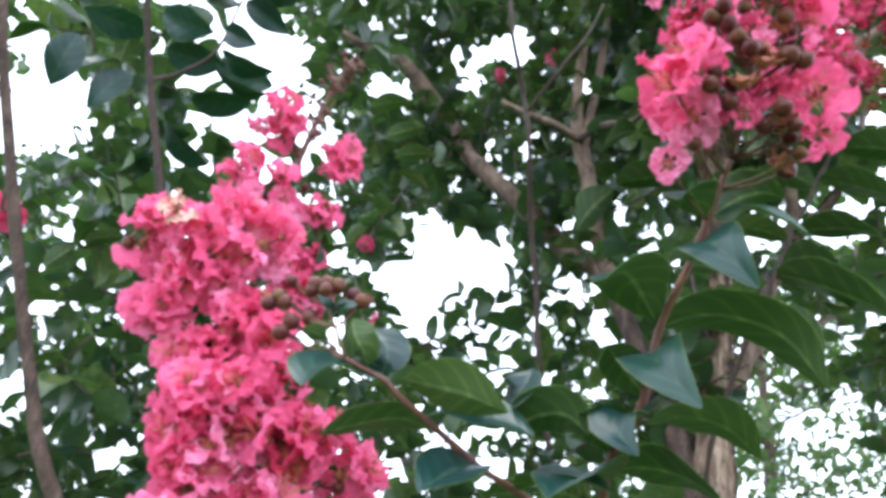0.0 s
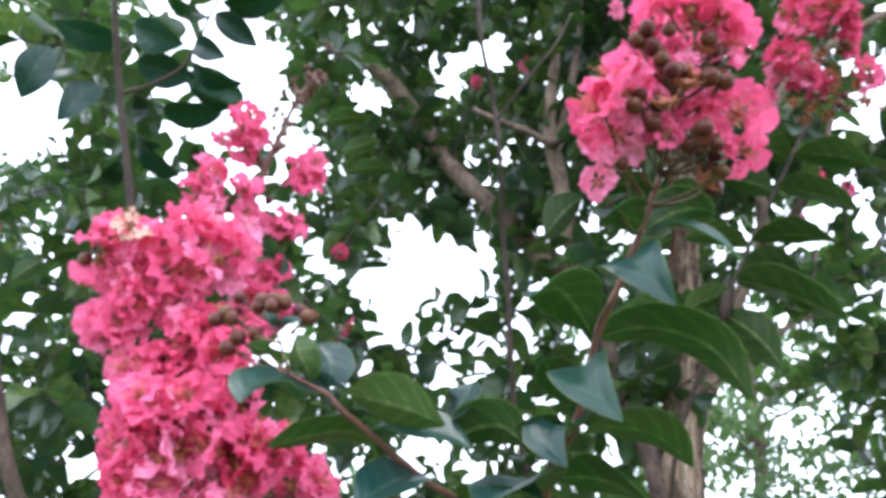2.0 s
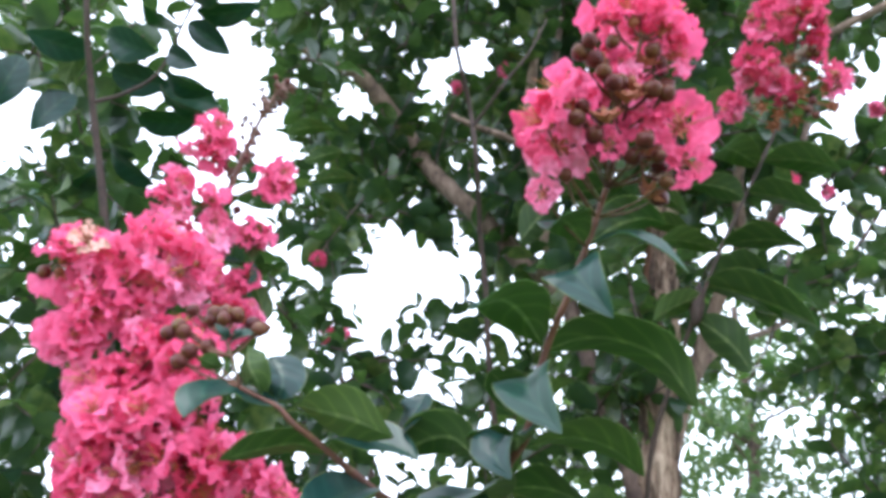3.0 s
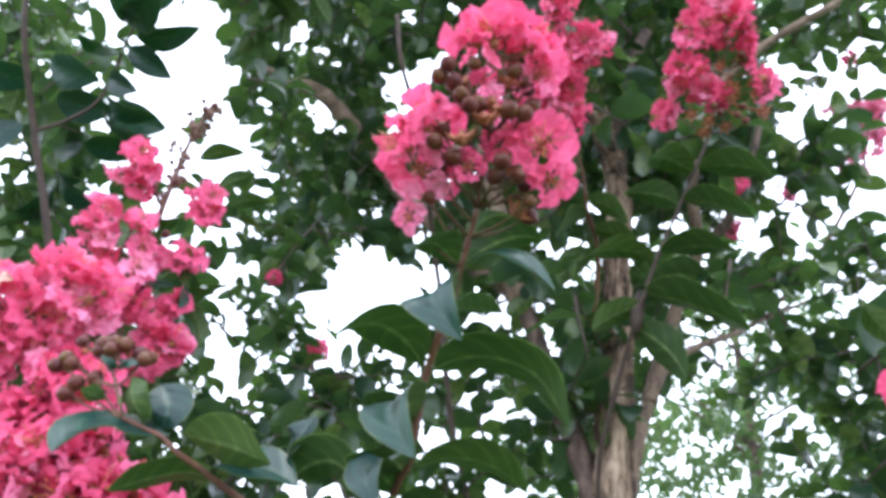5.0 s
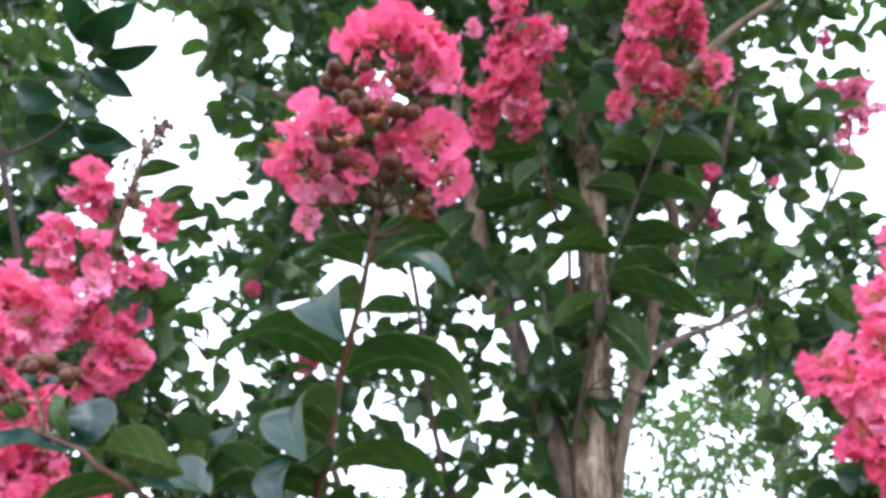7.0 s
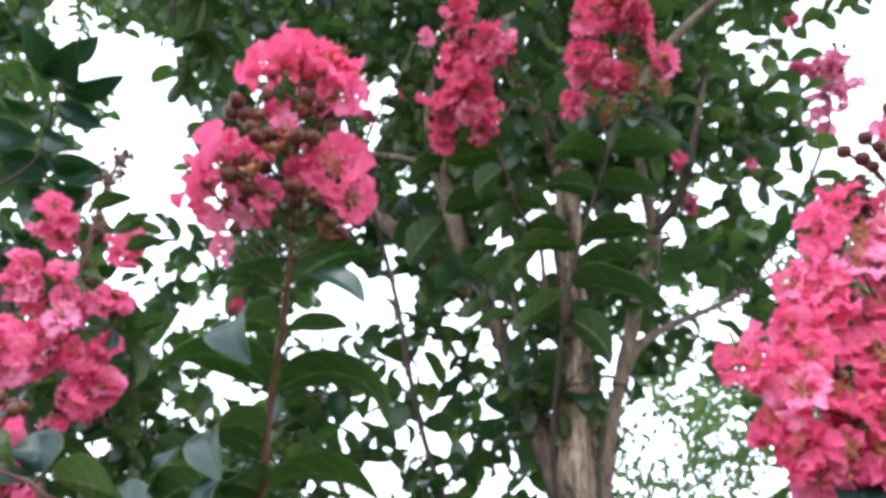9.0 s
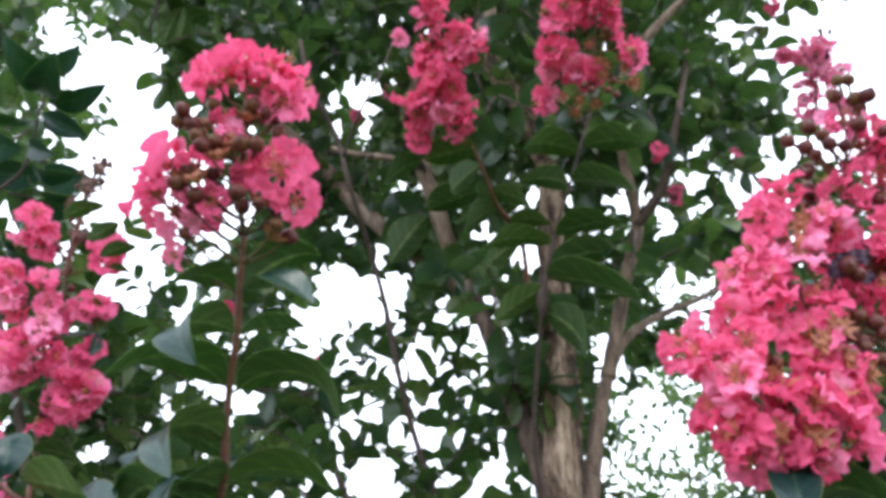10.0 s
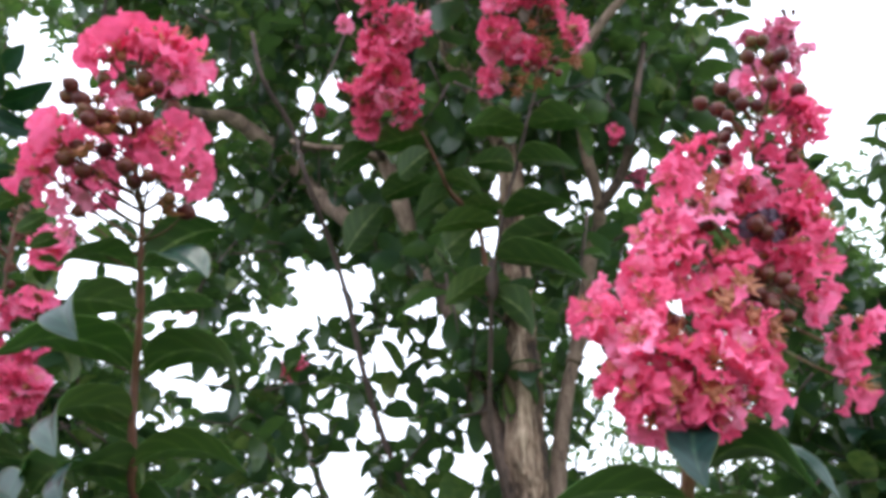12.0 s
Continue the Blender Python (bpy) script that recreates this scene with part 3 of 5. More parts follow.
hollow((-0.203, 0.604, 2.034), (-1.029, 1.908, 3.142), 0.049, 0.153)
hollow((-0.225, 0.623, 1.992), (-1.098, 1.969, 3.011), 0.042, 0.131)
hollow((-0.183, 0.773, 2.002), (-0.851, 2.190, 2.888), 0.039, 0.109)
hollow((-0.220, 0.644, 2.142), (-0.955, 1.828, 3.282), 0.023, 0.065)
hollow((0.007, 0.785, 1.881), (-0.334, 2.295, 2.585), 0.034, 0.097)
hollow((-0.044, 0.787, 1.848), (-0.481, 2.300, 2.488), 0.015, 0.045)
hollow((-0.194, 0.859, 1.812), (-0.806, 2.255, 2.297), 0.035, 0.091)
hollow((-0.168, 0.886, 1.762), (-0.737, 2.325, 2.168), 0.023, 0.061)
hollow((0.098, 0.912, 1.876), (-0.045, 2.393, 2.464), 0.027, 0.071)
hollow((0.160, 0.912, 1.885), (0.114, 2.394, 2.488), 0.027, 0.071)
hollow((0.033, 1.037, 1.792), (-0.179, 2.471, 2.179), 0.019, 0.045)
hollow((0.050, 1.059, 1.709), (-0.138, 2.522, 1.981), 0.019, 0.045)
hollow((0.536, 0.778, 2.011), (1.163, 2.203, 2.914), 0.033, 0.092)
hollow((0.598, 0.795, 1.930), (1.418, 2.413, 2.773), 0.031, 0.094)
hollow((0.012, 0.737, 2.145), (-0.270, 1.940, 3.162), 0.019, 0.051)
hollow((0.443, 0.868, 1.905), (0.851, 2.279, 2.540), 0.019, 0.051)
hollow((-0.117, 0.669, 2.173), (-0.604, 1.762, 3.235), 0.014, 0.036)
hollow((0.427, 0.882, 1.714), (0.944, 2.816, 2.156), 0.081, 0.257)
hollow((0.510, 0.853, 1.728), (1.204, 2.723, 2.200), 0.067, 0.210)
hollow((0.626, 0.538, 1.940), (1.804, 2.877, 3.864), 0.058, 0.312)
hollow((0.629, 0.581, 1.879), (1.821, 3.109, 3.537), 0.023, 0.125)
hollow((0.618, 0.630, 2.080), (1.528, 2.807, 4.091), 0.025, 0.109)
hollow((0.588, 0.628, 2.048), (1.706, 2.852, 3.896), 0.053, 0.234)
hollow((0.381, 0.853, 1.715), (1.159, 2.669, 2.170), 0.060, 0.190)
hollow((0.064, 0.826, 1.861), (-0.441, 2.263, 2.495), 0.022, 0.061)
hollow((-0.031, 0.828, 1.844), (-0.130, 2.372, 2.548), 0.043, 0.126)
hollow((-0.125, 0.907, 1.891), (-0.358, 2.340, 2.562), 0.023, 0.061)
hollow((-0.085, 0.891, 1.934), (-0.254, 2.300, 2.674), 0.020, 0.053)
hollow((0.180, 1.003, 1.908), (-0.058, 2.373, 2.470), 0.034, 0.081)
hollow((0.083, 1.043, 1.704), (-0.288, 2.469, 1.988), 0.019, 0.045)
hollow((0.235, 1.072, 1.704), (0.072, 2.536, 1.987), 0.021, 0.051)
hollow((-0.066, 0.868, 1.754), (-0.737, 2.260, 2.167), 0.025, 0.065)
hollow((-0.332, 0.773, 2.102), (-0.920, 2.042, 3.153), 0.041, 0.109)
hollow((-0.114, 0.497, 2.001), (-1.186, 1.641, 3.159), 0.028, 0.092)
hollow((-0.127, 0.465, 2.018), (-1.231, 1.538, 3.216), 0.017, 0.055)
hollow((-0.235, 0.660, 1.952), (-1.207, 1.980, 2.809), 0.026, 0.076)
hollow((-0.175, 0.686, 1.975), (-1.031, 2.057, 2.876), 0.033, 0.098)
hollow((-0.231, 0.758, 1.904), (-1.022, 1.999, 2.531), 0.027, 0.071)
hollow((-0.164, 0.814, 1.865), (-0.849, 2.145, 2.430), 0.017, 0.045)
hollow((-0.209, 0.737, 1.866), (-1.111, 1.919, 2.458), 0.027, 0.071)
hollow((-0.104, 0.709, 1.928), (-0.898, 1.945, 2.679), 0.033, 0.091)
hollow((-0.050, 0.725, 1.956), (-0.751, 1.987, 2.755), 0.026, 0.071)
hollow((-0.423, 0.564, 1.841), (-1.533, 1.948, 2.765), 0.028, 0.098)
hollow((-0.440, 0.523, 1.878), (-1.594, 1.802, 2.895), 0.014, 0.048)
hollow((-0.452, 0.562, 1.807), (-1.634, 1.939, 2.647), 0.017, 0.061)
hollow((-0.340, 0.614, 1.949), (-1.170, 1.998, 3.044), 0.017, 0.055)
hollow((-0.293, 0.662, 1.918), (-1.014, 2.157, 2.942), 0.020, 0.065)
hollow((-0.172, 0.822, 2.110), (-0.457, 2.018, 3.053), 0.023, 0.057)
hollow((-0.007, 0.744, 2.150), (-0.052, 1.918, 3.237), 0.025, 0.065)
hollow((0.200, 0.827, 1.923), (0.512, 2.245, 2.707), 0.019, 0.051)
hollow((-0.472, 0.726, 1.707), (-1.405, 2.076, 2.153), 0.020, 0.057)
hollow((-0.440, 0.722, 1.773), (-1.312, 2.065, 2.344), 0.018, 0.051)
hollow((-0.468, 0.754, 1.609), (-1.393, 2.157, 1.868), 0.018, 0.051)
hollow((-0.375, 0.814, 1.560), (-1.124, 2.331, 1.728), 0.018, 0.051)
hollow((0.479, 0.773, 1.978), (1.180, 2.182, 2.852), 0.030, 0.083)
hollow((0.530, 0.786, 1.908), (1.323, 2.219, 2.655), 0.027, 0.076)
hollow((-0.074, 1.013, 1.802), (-0.432, 2.414, 2.201), 0.012, 0.028)
hollow((-0.019, 1.040, 1.747), (-0.302, 2.477, 2.071), 0.012, 0.028)
hollow((0.097, 1.036, 1.823), (-0.027, 2.468, 2.251), 0.012, 0.028)
hollow((0.128, 1.058, 1.748), (0.047, 2.520, 2.073), 0.013, 0.030)
hollow((0.189, 0.994, 1.802), (0.192, 2.483, 2.234), 0.011, 0.026)
hollow((0.223, 0.962, 1.894), (0.276, 2.404, 2.462), 0.013, 0.032)
hollow((0.281, 0.830, 1.939), (0.311, 2.304, 2.681), 0.018, 0.049)
hollow((0.379, 1.012, 1.881), (0.536, 2.416, 2.384), 0.019, 0.045)
hollow((0.082, 0.855, 1.964), (-0.208, 2.253, 2.687), 0.017, 0.045)
hollow((0.311, 0.655, 1.913), (0.232, 2.197, 2.876), 0.009, 0.030)
hollow((0.353, 0.657, 1.910), (0.371, 2.205, 2.867), 0.009, 0.030)
hollow((0.281, 0.671, 1.883), (0.133, 2.250, 2.775), 0.009, 0.028)
hollow((0.314, 0.677, 1.876), (0.242, 2.269, 2.754), 0.010, 0.034)
hollow((0.374, 0.676, 1.877), (0.441, 2.267, 2.758), 0.011, 0.036)
hollow((0.437, 0.658, 1.899), (0.650, 2.207, 2.830), 0.010, 0.032)
hollow((0.464, 0.637, 1.925), (0.741, 2.139, 2.915), 0.010, 0.032)
hollow((0.436, 0.694, 2.006), (0.906, 2.031, 2.946), 0.008, 0.024)
hollow((0.253, 0.773, 1.940), (0.374, 2.261, 2.755), 0.013, 0.036)
hollow((0.219, 0.779, 1.933), (0.277, 2.278, 2.734), 0.010, 0.028)
hollow((0.387, 0.787, 1.867), (0.764, 2.301, 2.542), 0.013, 0.036)
hollow((0.182, 0.811, 1.868), (0.170, 2.370, 2.547), 0.014, 0.041)

hollow((0.047, 0.86, 1.889), (-0.467, 2.30, 2.545), 0.009, 0.024)
hollow((0.042, 0.86, 1.845), (-0.478, 2.30, 2.427), 0.008, 0.023)
hollow((0.010, 0.86, 1.822), (-0.565, 2.30, 2.366), 0.006, 0.016)
hollow((0.205, 0.86, 1.850), (-0.045, 2.30, 2.440), 0.007, 0.020)
hollow((0.181, 0.86, 1.859), (-0.109, 2.30, 2.466), 0.006, 0.015)
hollow((0.219, 0.86, 1.809), (-0.006, 2.30, 2.331), 0.004, 0.012)
hollow((0.073, 0.86, 1.774), (-0.397, 2.30, 2.239), 0.005, 0.014)
hollow((0.089, 0.86, 1.743), (-0.352, 2.30, 2.155), 0.006, 0.015)
hollow((0.114, 0.86, 1.752), (-0.288, 2.30, 2.179), 0.003, 0.008)
hollow((0.160, 0.86, 1.769), (-0.163, 2.30, 2.226), 0.003, 0.009)
hollow((0.198, 0.86, 1.753), (-0.063, 2.30, 2.183), 0.003, 0.008)
hollow((0.174, 0.86, 1.737), (-0.127, 2.30, 2.139), 0.003, 0.008)
hollow((0.127, 0.86, 1.673), (-0.253, 2.30, 1.968), 0.007, 0.018)
hollow((0.139, 0.86, 1.655), (-0.220, 2.30, 1.922), 0.003, 0.009)
hollow((0.242, 0.86, 1.662), (0.054, 2.30, 1.939), 0.006, 0.017)
hollow((0.258, 0.86, 1.682), (0.096, 2.30, 1.993), 0.004, 0.012)
hollow((0.225, 0.86, 1.644), (0.009, 2.30, 1.890), 0.004, 0.010)
hollow((0.053, 0.86, 1.664), (-0.451, 2.30, 1.944), 0.004, 0.012)
hollow((0.073, 0.86, 1.655), (-0.397, 2.30, 1.921), 0.003, 0.007)
hollow((0.150, 0.86, 1.697), (-0.191, 2.30, 2.032), 0.003, 0.008)
hollow((0.160, 0.86, 1.835), (-0.164, 2.30, 2.402), 0.003, 0.009)
hollow((0.130, 0.86, 1.837), (-0.243, 2.30, 2.408), 0.003, 0.007)
hollow((0.145, 0.86, 1.800), (-0.204, 2.30, 2.307), 0.003, 0.009)
hollow((0.252, 0.86, 1.757), (0.083, 2.30, 2.194), 0.003, 0.009)
hollow((0.219, 0.86, 1.766), (-0.007, 2.30, 2.218), 0.002, 0.007)
hollow((0.259, 0.86, 1.705), (0.102, 2.30, 2.055), 0.003, 0.009)
hollow((-0.029, 0.86, 1.660), (-0.670, 2.30, 1.934), 0.003, 0.009)
hollow((0.118, 0.86, 1.951), (-0.277, 2.30, 2.711), 0.007, 0.017)
hollow((0.197, 0.86, 1.789), (-0.064, 2.30, 2.279), 0.003, 0.007)
hollow((0.174, 0.86, 1.892), (-0.127, 2.30, 2.553), 0.002, 0.007)
hollow((-0.072, 0.86, 1.910), (-0.230, 2.30, 2.655), 0.009, 0.025)
hollow((-0.005, 0.86, 1.913), (-0.048, 2.30, 2.663), 0.008, 0.022)
hollow((-0.069, 0.86, 1.852), (-0.222, 2.30, 2.499), 0.010, 0.026)
hollow((-0.018, 0.86, 1.853), (-0.084, 2.30, 2.501), 0.010, 0.027)
hollow((-0.057, 0.86, 1.807), (-0.190, 2.30, 2.376), 0.008, 0.023)
hollow((-0.003, 0.86, 1.801), (-0.042, 2.30, 2.360), 0.009, 0.024)
hollow((-0.042, 0.86, 1.764), (-0.150, 2.30, 2.261), 0.006, 0.018)
hollow((0.011, 0.86, 1.759), (-0.006, 2.30, 2.246), 0.006, 0.016)
hollow((-0.125, 0.86, 1.869), (-0.371, 2.30, 2.544), 0.005, 0.014)
hollow((-0.156, 0.86, 2.142), (-0.457, 2.30, 3.281), 0.007, 0.019)
hollow((-0.015, 0.86, 2.251), (-0.076, 2.30, 3.574), 0.008, 0.023)
hollow((0.069, 0.86, 2.100), (0.151, 2.30, 3.167), 0.005, 0.014)
hollow((0.176, 0.86, 1.978), (0.439, 2.30, 2.839), 0.004, 0.010)
hollow((0.056, 0.86, 1.788), (0.114, 2.30, 2.327), 0.004, 0.009)
hollow((-0.190, 0.86, 1.792), (-0.848, 2.30, 2.264), 0.008, 0.023)
hollow((-0.148, 0.86, 1.757), (-0.736, 2.30, 2.172), 0.007, 0.019)
hollow((0.047, 0.86, 1.893), (-0.217, 2.30, 2.535), 0.008, 0.023)
hollow((0.024, 0.86, 1.868), (-0.278, 2.30, 2.466), 0.007, 0.018)
hollow((0.169, 0.86, 1.846), (0.109, 2.30, 2.407), 0.006, 0.017)
hollow((0.156, 0.86, 1.876), (0.074, 2.30, 2.488), 0.005, 0.014)
hollow((0.069, 0.86, 1.903), (-0.159, 2.30, 2.560), 0.006, 0.015)
hollow((0.018, 0.86, 1.828), (-0.293, 2.30, 2.361), 0.005, 0.014)
hollow((0.0, 0.90, 1.80), (-0.319, 1.80, 2.12), 0.020, 0.045)

hollow((0.739, 0.80, 1.909), (1.458, 2.30, 2.682), 0.016, 0.045)
hollow((0.743, 0.80, 1.988), (1.471, 2.30, 2.907), 0.013, 0.038)
hollow((0.760, 0.80, 1.954), (1.519, 2.30, 2.809), 0.011, 0.032)
hollow((0.712, 0.80, 1.889), (1.381, 2.30, 2.624), 0.010, 0.028)
hollow((0.737, 0.80, 1.858), (1.453, 2.30, 2.535), 0.012, 0.033)
hollow((0.533, 0.80, 2.275), (1.198, 2.30, 3.682), 0.022, 0.063)
hollow((0.567, 0.80, 2.262), (1.294, 2.30, 3.644), 0.010, 0.029)
hollow((0.554, 0.80, 2.185), (1.258, 2.30, 3.425), 0.027, 0.076)
hollow((0.510, 0.80, 2.154), (1.131, 2.30, 3.338), 0.008, 0.024)
hollow((0.571, 0.80, 2.141), (1.306, 2.30, 3.301), 0.009, 0.027)
hollow((0.446, 0.80, 2.045), (0.949, 2.30, 3.029), 0.012, 0.034)
hollow((0.477, 0.80, 2.007), (1.037, 2.30, 2.920), 0.007, 0.018)
hollow((0.530, 0.80, 2.041), (1.190, 2.30, 3.017), 0.012, 0.034)
hollow((0.561, 0.80, 2.087), (1.277, 2.30, 3.148), 0.012, 0.035)
hollow((0.463, 0.80, 1.994), (0.998, 2.30, 2.882), 0.012, 0.034)
hollow((-0.048, 0.90, 1.804), (-0.183, 2.30, 2.317), 0.027, 0.069)
hollow((-0.094, 0.90, 1.846), (-0.301, 2.30, 2.423), 0.020, 0.051)
hollow((-0.024, 0.90, 1.754), (-0.123, 2.30, 2.188), 0.016, 0.041)
hollow((-0.136, 0.90, 1.864), (-0.410, 2.30, 2.470), 0.011, 0.028)

# the long side limb stands free
hollow((0.40, 1.03, 1.86), (0.62, 1.18, 2.06), 0.05, 0.06)
hollow((0.36, 1.00, 1.70), (0.42, 1.03, 1.90), 0.05, 0.05)

# the trunk and the western limbs stand free on their near side
for a, ra in (((-0.064, 1.184, 2.267), 0.040), ((-0.120, 1.19, 2.337), 0.036), ((-0.173, 1.149, 2.381), 0.030), ((0.120, 1.107, 2.064), 0.034), ((0.078, 1.128, 2.114), 0.034), ((-0.353, 1.056, 2.419), 0.032), ((-0.237, 1.112, 2.425), 0.032), ((-0.293, 1.095, 2.429), 0.032), ((0.0, 1.155, 2.20), 0.030),
              ((0.133, 1.0, 2.145), 0.022), ((0.113, 0.988, 2.203), 0.028),
              ((0.045, 0.925, 2.19), 0.026), ((0.323, 0.961, 1.70), 0.055), ((0.324, 0.957, 1.80), 0.050), ((0.325, 0.952, 1.88), 0.030), ((0.325, 0.955, 2.13), 0.020), ((0.300, 0.93, 2.22), 0.030), ((0.262, 0.875, 2.28), 0.026)):
    for eye_x in (0.03, 0.05) if a[0] < -0.2 else (0.03, 0.10, 0.30):
        far = V(*a)
        hollow(far.lerp(V(eye_x, 0.0, 1.5), 0.55), far.lerp(V(eye_x, 0.0, 1.5), 0.17), ra * 0.45, ra * 0.8)
# so does the long eastern limb
for a in ((0.406, 1.098, 1.878), (0.441, 1.12, 1.938), (0.470, 1.142, 1.965), (0.497, 1.165, 1.988), (0.530, 1.20, 2.015), (0.565, 1.24, 2.042), (0.60, 1.28, 2.07), (0.65, 1.34, 2.115)):
    for eye_x in (0.18, 0.28):
        far = V(*a)
        hollow(far.lerp(V(eye_x, 0.0, 1.5), 0.5), far.lerp(V(eye_x, 0.0, 1.5), 0.03), 0.012, 0.024)
# and the airy head to the east
hollow((0.55, 0.62, 2.05), (0.90, 1.24, 2.54), 0.055, 0.12)

twig_bm = bmesh.new()
leaf_spots = []


def leafy_twig(start, way, length, size, r, droop=0.1, near=False):
    """A thin twig with leaves in opposite pairs, each pair turned from the last."""
    p, d = Vector(start), Vector(way).normalized()
    line = [p.copy()]
    pairs = max(3, int(length / (size * 0.42)))
    side = d.cross(V(0, 0, 1))
    side = side.normalized() if side.length > 0.05 else V(1, 0, 0)
    turn = r.uniform(0, 3.14)
    if not near and in_hollow(np.array(p + d * length * 0.5), 0.01):
        return
    for k in range(pairs):
        d = (d + 0.16 * rand_dir(r) - V(0, 0, droop * 0.3)).normalized()
        p = p + d * length / pairs
        line.append(p.copy())
        out = Matrix.Rotation(turn, 3, d) @ side
        turn += 1.25 + r.uniform(-0.3, 0.3)
        for s in (-1, 1):
            if not near and in_hollow(np.array(p)):
                continue
            tip_way = (out * s + d * r.uniform(0.35, 0.9) + 0.3 * rand_dir(r) - V(0, 0, 0.18)).normalized()
            if not near and in_hollow(np.array(p + tip_way * size * 0.6)):
                continue
            leaf_spots.append((p.copy(), tip_way, size * r.uniform(0.7, 1.15) * (1 - 0.3 * k / pairs), r.uniform(-45, 45), r.uniform(0.88, 1.15), near))
    tube(twig_bm, line, 0.0022, 0.0009, 4)


fr = random.Random(5)
for k in range(2900):
    y = 0.96 + 1.0 * fr.random() ** 1.1
    p = np.array((fr.uniform(-0.9, 0.98) * y, y, 1.5 + fr.uniform(-0.03, 1.22) * y))
    thin = (p[0] / y < -0.42 and fr.random() < 0.36) or (p[0] > 0.84 and p[2] > 2.36)
    if thin or in_hollow(p, 0.02):
        continue
    leafy_twig(p, rand_dir(fr) + V(0, -0.25, 0.25), fr.uniform(0.10, 0.22), fr.uniform(0.048, 0.067), fr)
# the crown's flanks and top
sr = random.Random(23)
for k in range(1500):
    p = np.array((sr.uniform(-1.3, 1.8), sr.uniform(0.55, 2.2), sr.uniform(1.75, 3.35)))
    aside = p[0] / p[1] > 1.06 or p[0] / p[1] < -0.98 or p[2] > 1.55 + 1.27 * p[1]
    if aside and ((p[0] - 0.25) / 1.5) ** 2 + ((p[1] - 1.35) / 0.95) ** 2 + ((p[2] - 2.45) / 0.95) ** 2 < 1 and not in_hollow(p, 0.02):
        leafy_twig(p, rand_dir(sr) + V(0, -0.1, 0.25), sr.uniform(0.12, 0.22), sr.uniform(0.05, 0.065), sr)
# the leafy boughs nearer than the crown
for k in range(34):
    a = V(-0.46, 0.80, 2.0) + V(fr.uniform(-0.28, 0.10), fr.uniform(-0.06, 0.2), fr.uniform(-0.12, 0.22))
    if not in_hollow(np.array(a), 0.02):
        leafy_twig(a, rand_dir(fr) + V(0, -0.2, 0.2), fr.uniform(0.08, 0.14), fr.uniform(0.062, 0.078), fr)
for k in range(26):
    a = V(-0.52, 0.85, 1.68) + V(fr.uniform(-0.30, 0.26), fr.uniform(-0.05, 0.3), fr.uniform(-0.22, 0.2))
    if not in_hollow(np.array(a), 0.02):
        leafy_twig(a, rand_dir(fr) + V(0, -0.1, 0.2), fr.uniform(0.08, 0.16), fr.uniform(0.05, 0.065), fr)
for k in range(36):
    a = V(0.34, 0.82, 2.0) + V(fr.uniform(-0.16, 0.24), fr.uniform(-0.08, 0.14), fr.uniform(-0.22, 0.34))
    if not in_hollow(np.array(a), 0.02):
        leafy_twig(a, rand_dir(fr) + V(0, -0.3, 0.1), fr.uniform(0.07, 0.13), fr.uniform(0.058, 0.072), fr)
# low eastern bough, and leaves round the upper limbs
for k in range(44):
    a = V(0.76, 1.02, 1.70) + V(fr.uniform(-0.10, 0.28), fr.uniform(-0.10, 0.2), fr.uniform(-0.18, 0.10))
    leafy_twig(a, rand_dir(fr) + V(0, -0.2, 0.0), 0.12, 0.062, fr, near=True)
for k in range(10):
    leafy_twig(V(0.24, 0.90, 2.44) + V(fr.uniform(-0.12, 0.16), fr.uniform(-0.06, 0.05), fr.uniform(-0.10, 0.14)), rand_dir(fr) + V(0, -0.3, 0.0), 0.11, 0.064, fr, near=True)
for k in range(8):
    leafy_twig(V(0.271, 0.778, 2.268) + V(fr.uniform(-0.08, 0.08), fr.uniform(-0.03, 0.03), fr.uniform(-0.08, 0.08)), rand_dir(fr) + V(0, -0.2, -0.1), 0.10, 0.062, fr, near=True)
for k in range(5):
    leafy_twig(V(-0.35, 1.20, 2.50) + rand_dir(fr) * 0.05, rand_dir(fr) + V(0, -0.2, 0.1), 0.12, 0.062, fr, near=True)
# close clumps of leaves on short twigs
for centre, spread, count in ((V(0.590, 0.930, 2.215), 0.065, 7), (V(-0.216, 0.702, 2.235), 0.07, 8), (V(0.136, 1.115, 1.997), 0.06, 8), (V(0.600, 0.967, 2.135), 0.05, 2), (V(-0.232, 0.782, 1.715), 0.08, 8),
        (V(-0.446, 0.753, 1.724), 0.08, 8), (V(-0.094, 1.085, 1.811), 0.06, 2), (V(0.033, 1.118, 1.781), 0.09, 6), (V(-0.083, 1.065, 1.827), 0.05, 3), (V(-0.069, 1.125, 1.893), 0.05, 5), (V(-0.277, 1.100, 2.066), 0.055, 4), (V(-0.237, 1.100, 2.119), 0.04, 2),
        (V(-0.285, 1.050, 1.962), 0.050, 3), (V(-0.217, 1.050, 1.932), 0.040, 2), (V(0.198, 0.930, 1.966), 0.040, 2), (V(0.250, 0.930, 1.729), 0.040, 1), (V(-0.183, 1.100, 1.866), 0.040, 1), (V(0.876, 1.350, 2.232), 0.060, 4), (V(0.948, 1.350, 2.330), 0.060, 3)):
    for k in range(count):
        leafy_twig(centre + V(fr.uniform(-1, 1), fr.uniform(-0.6, 1.2), fr.uniform(-1, 1)) * spread, rand_dir(fr) + V(0, -0.2, 0.1), 0.11, 0.056, fr, near=True)


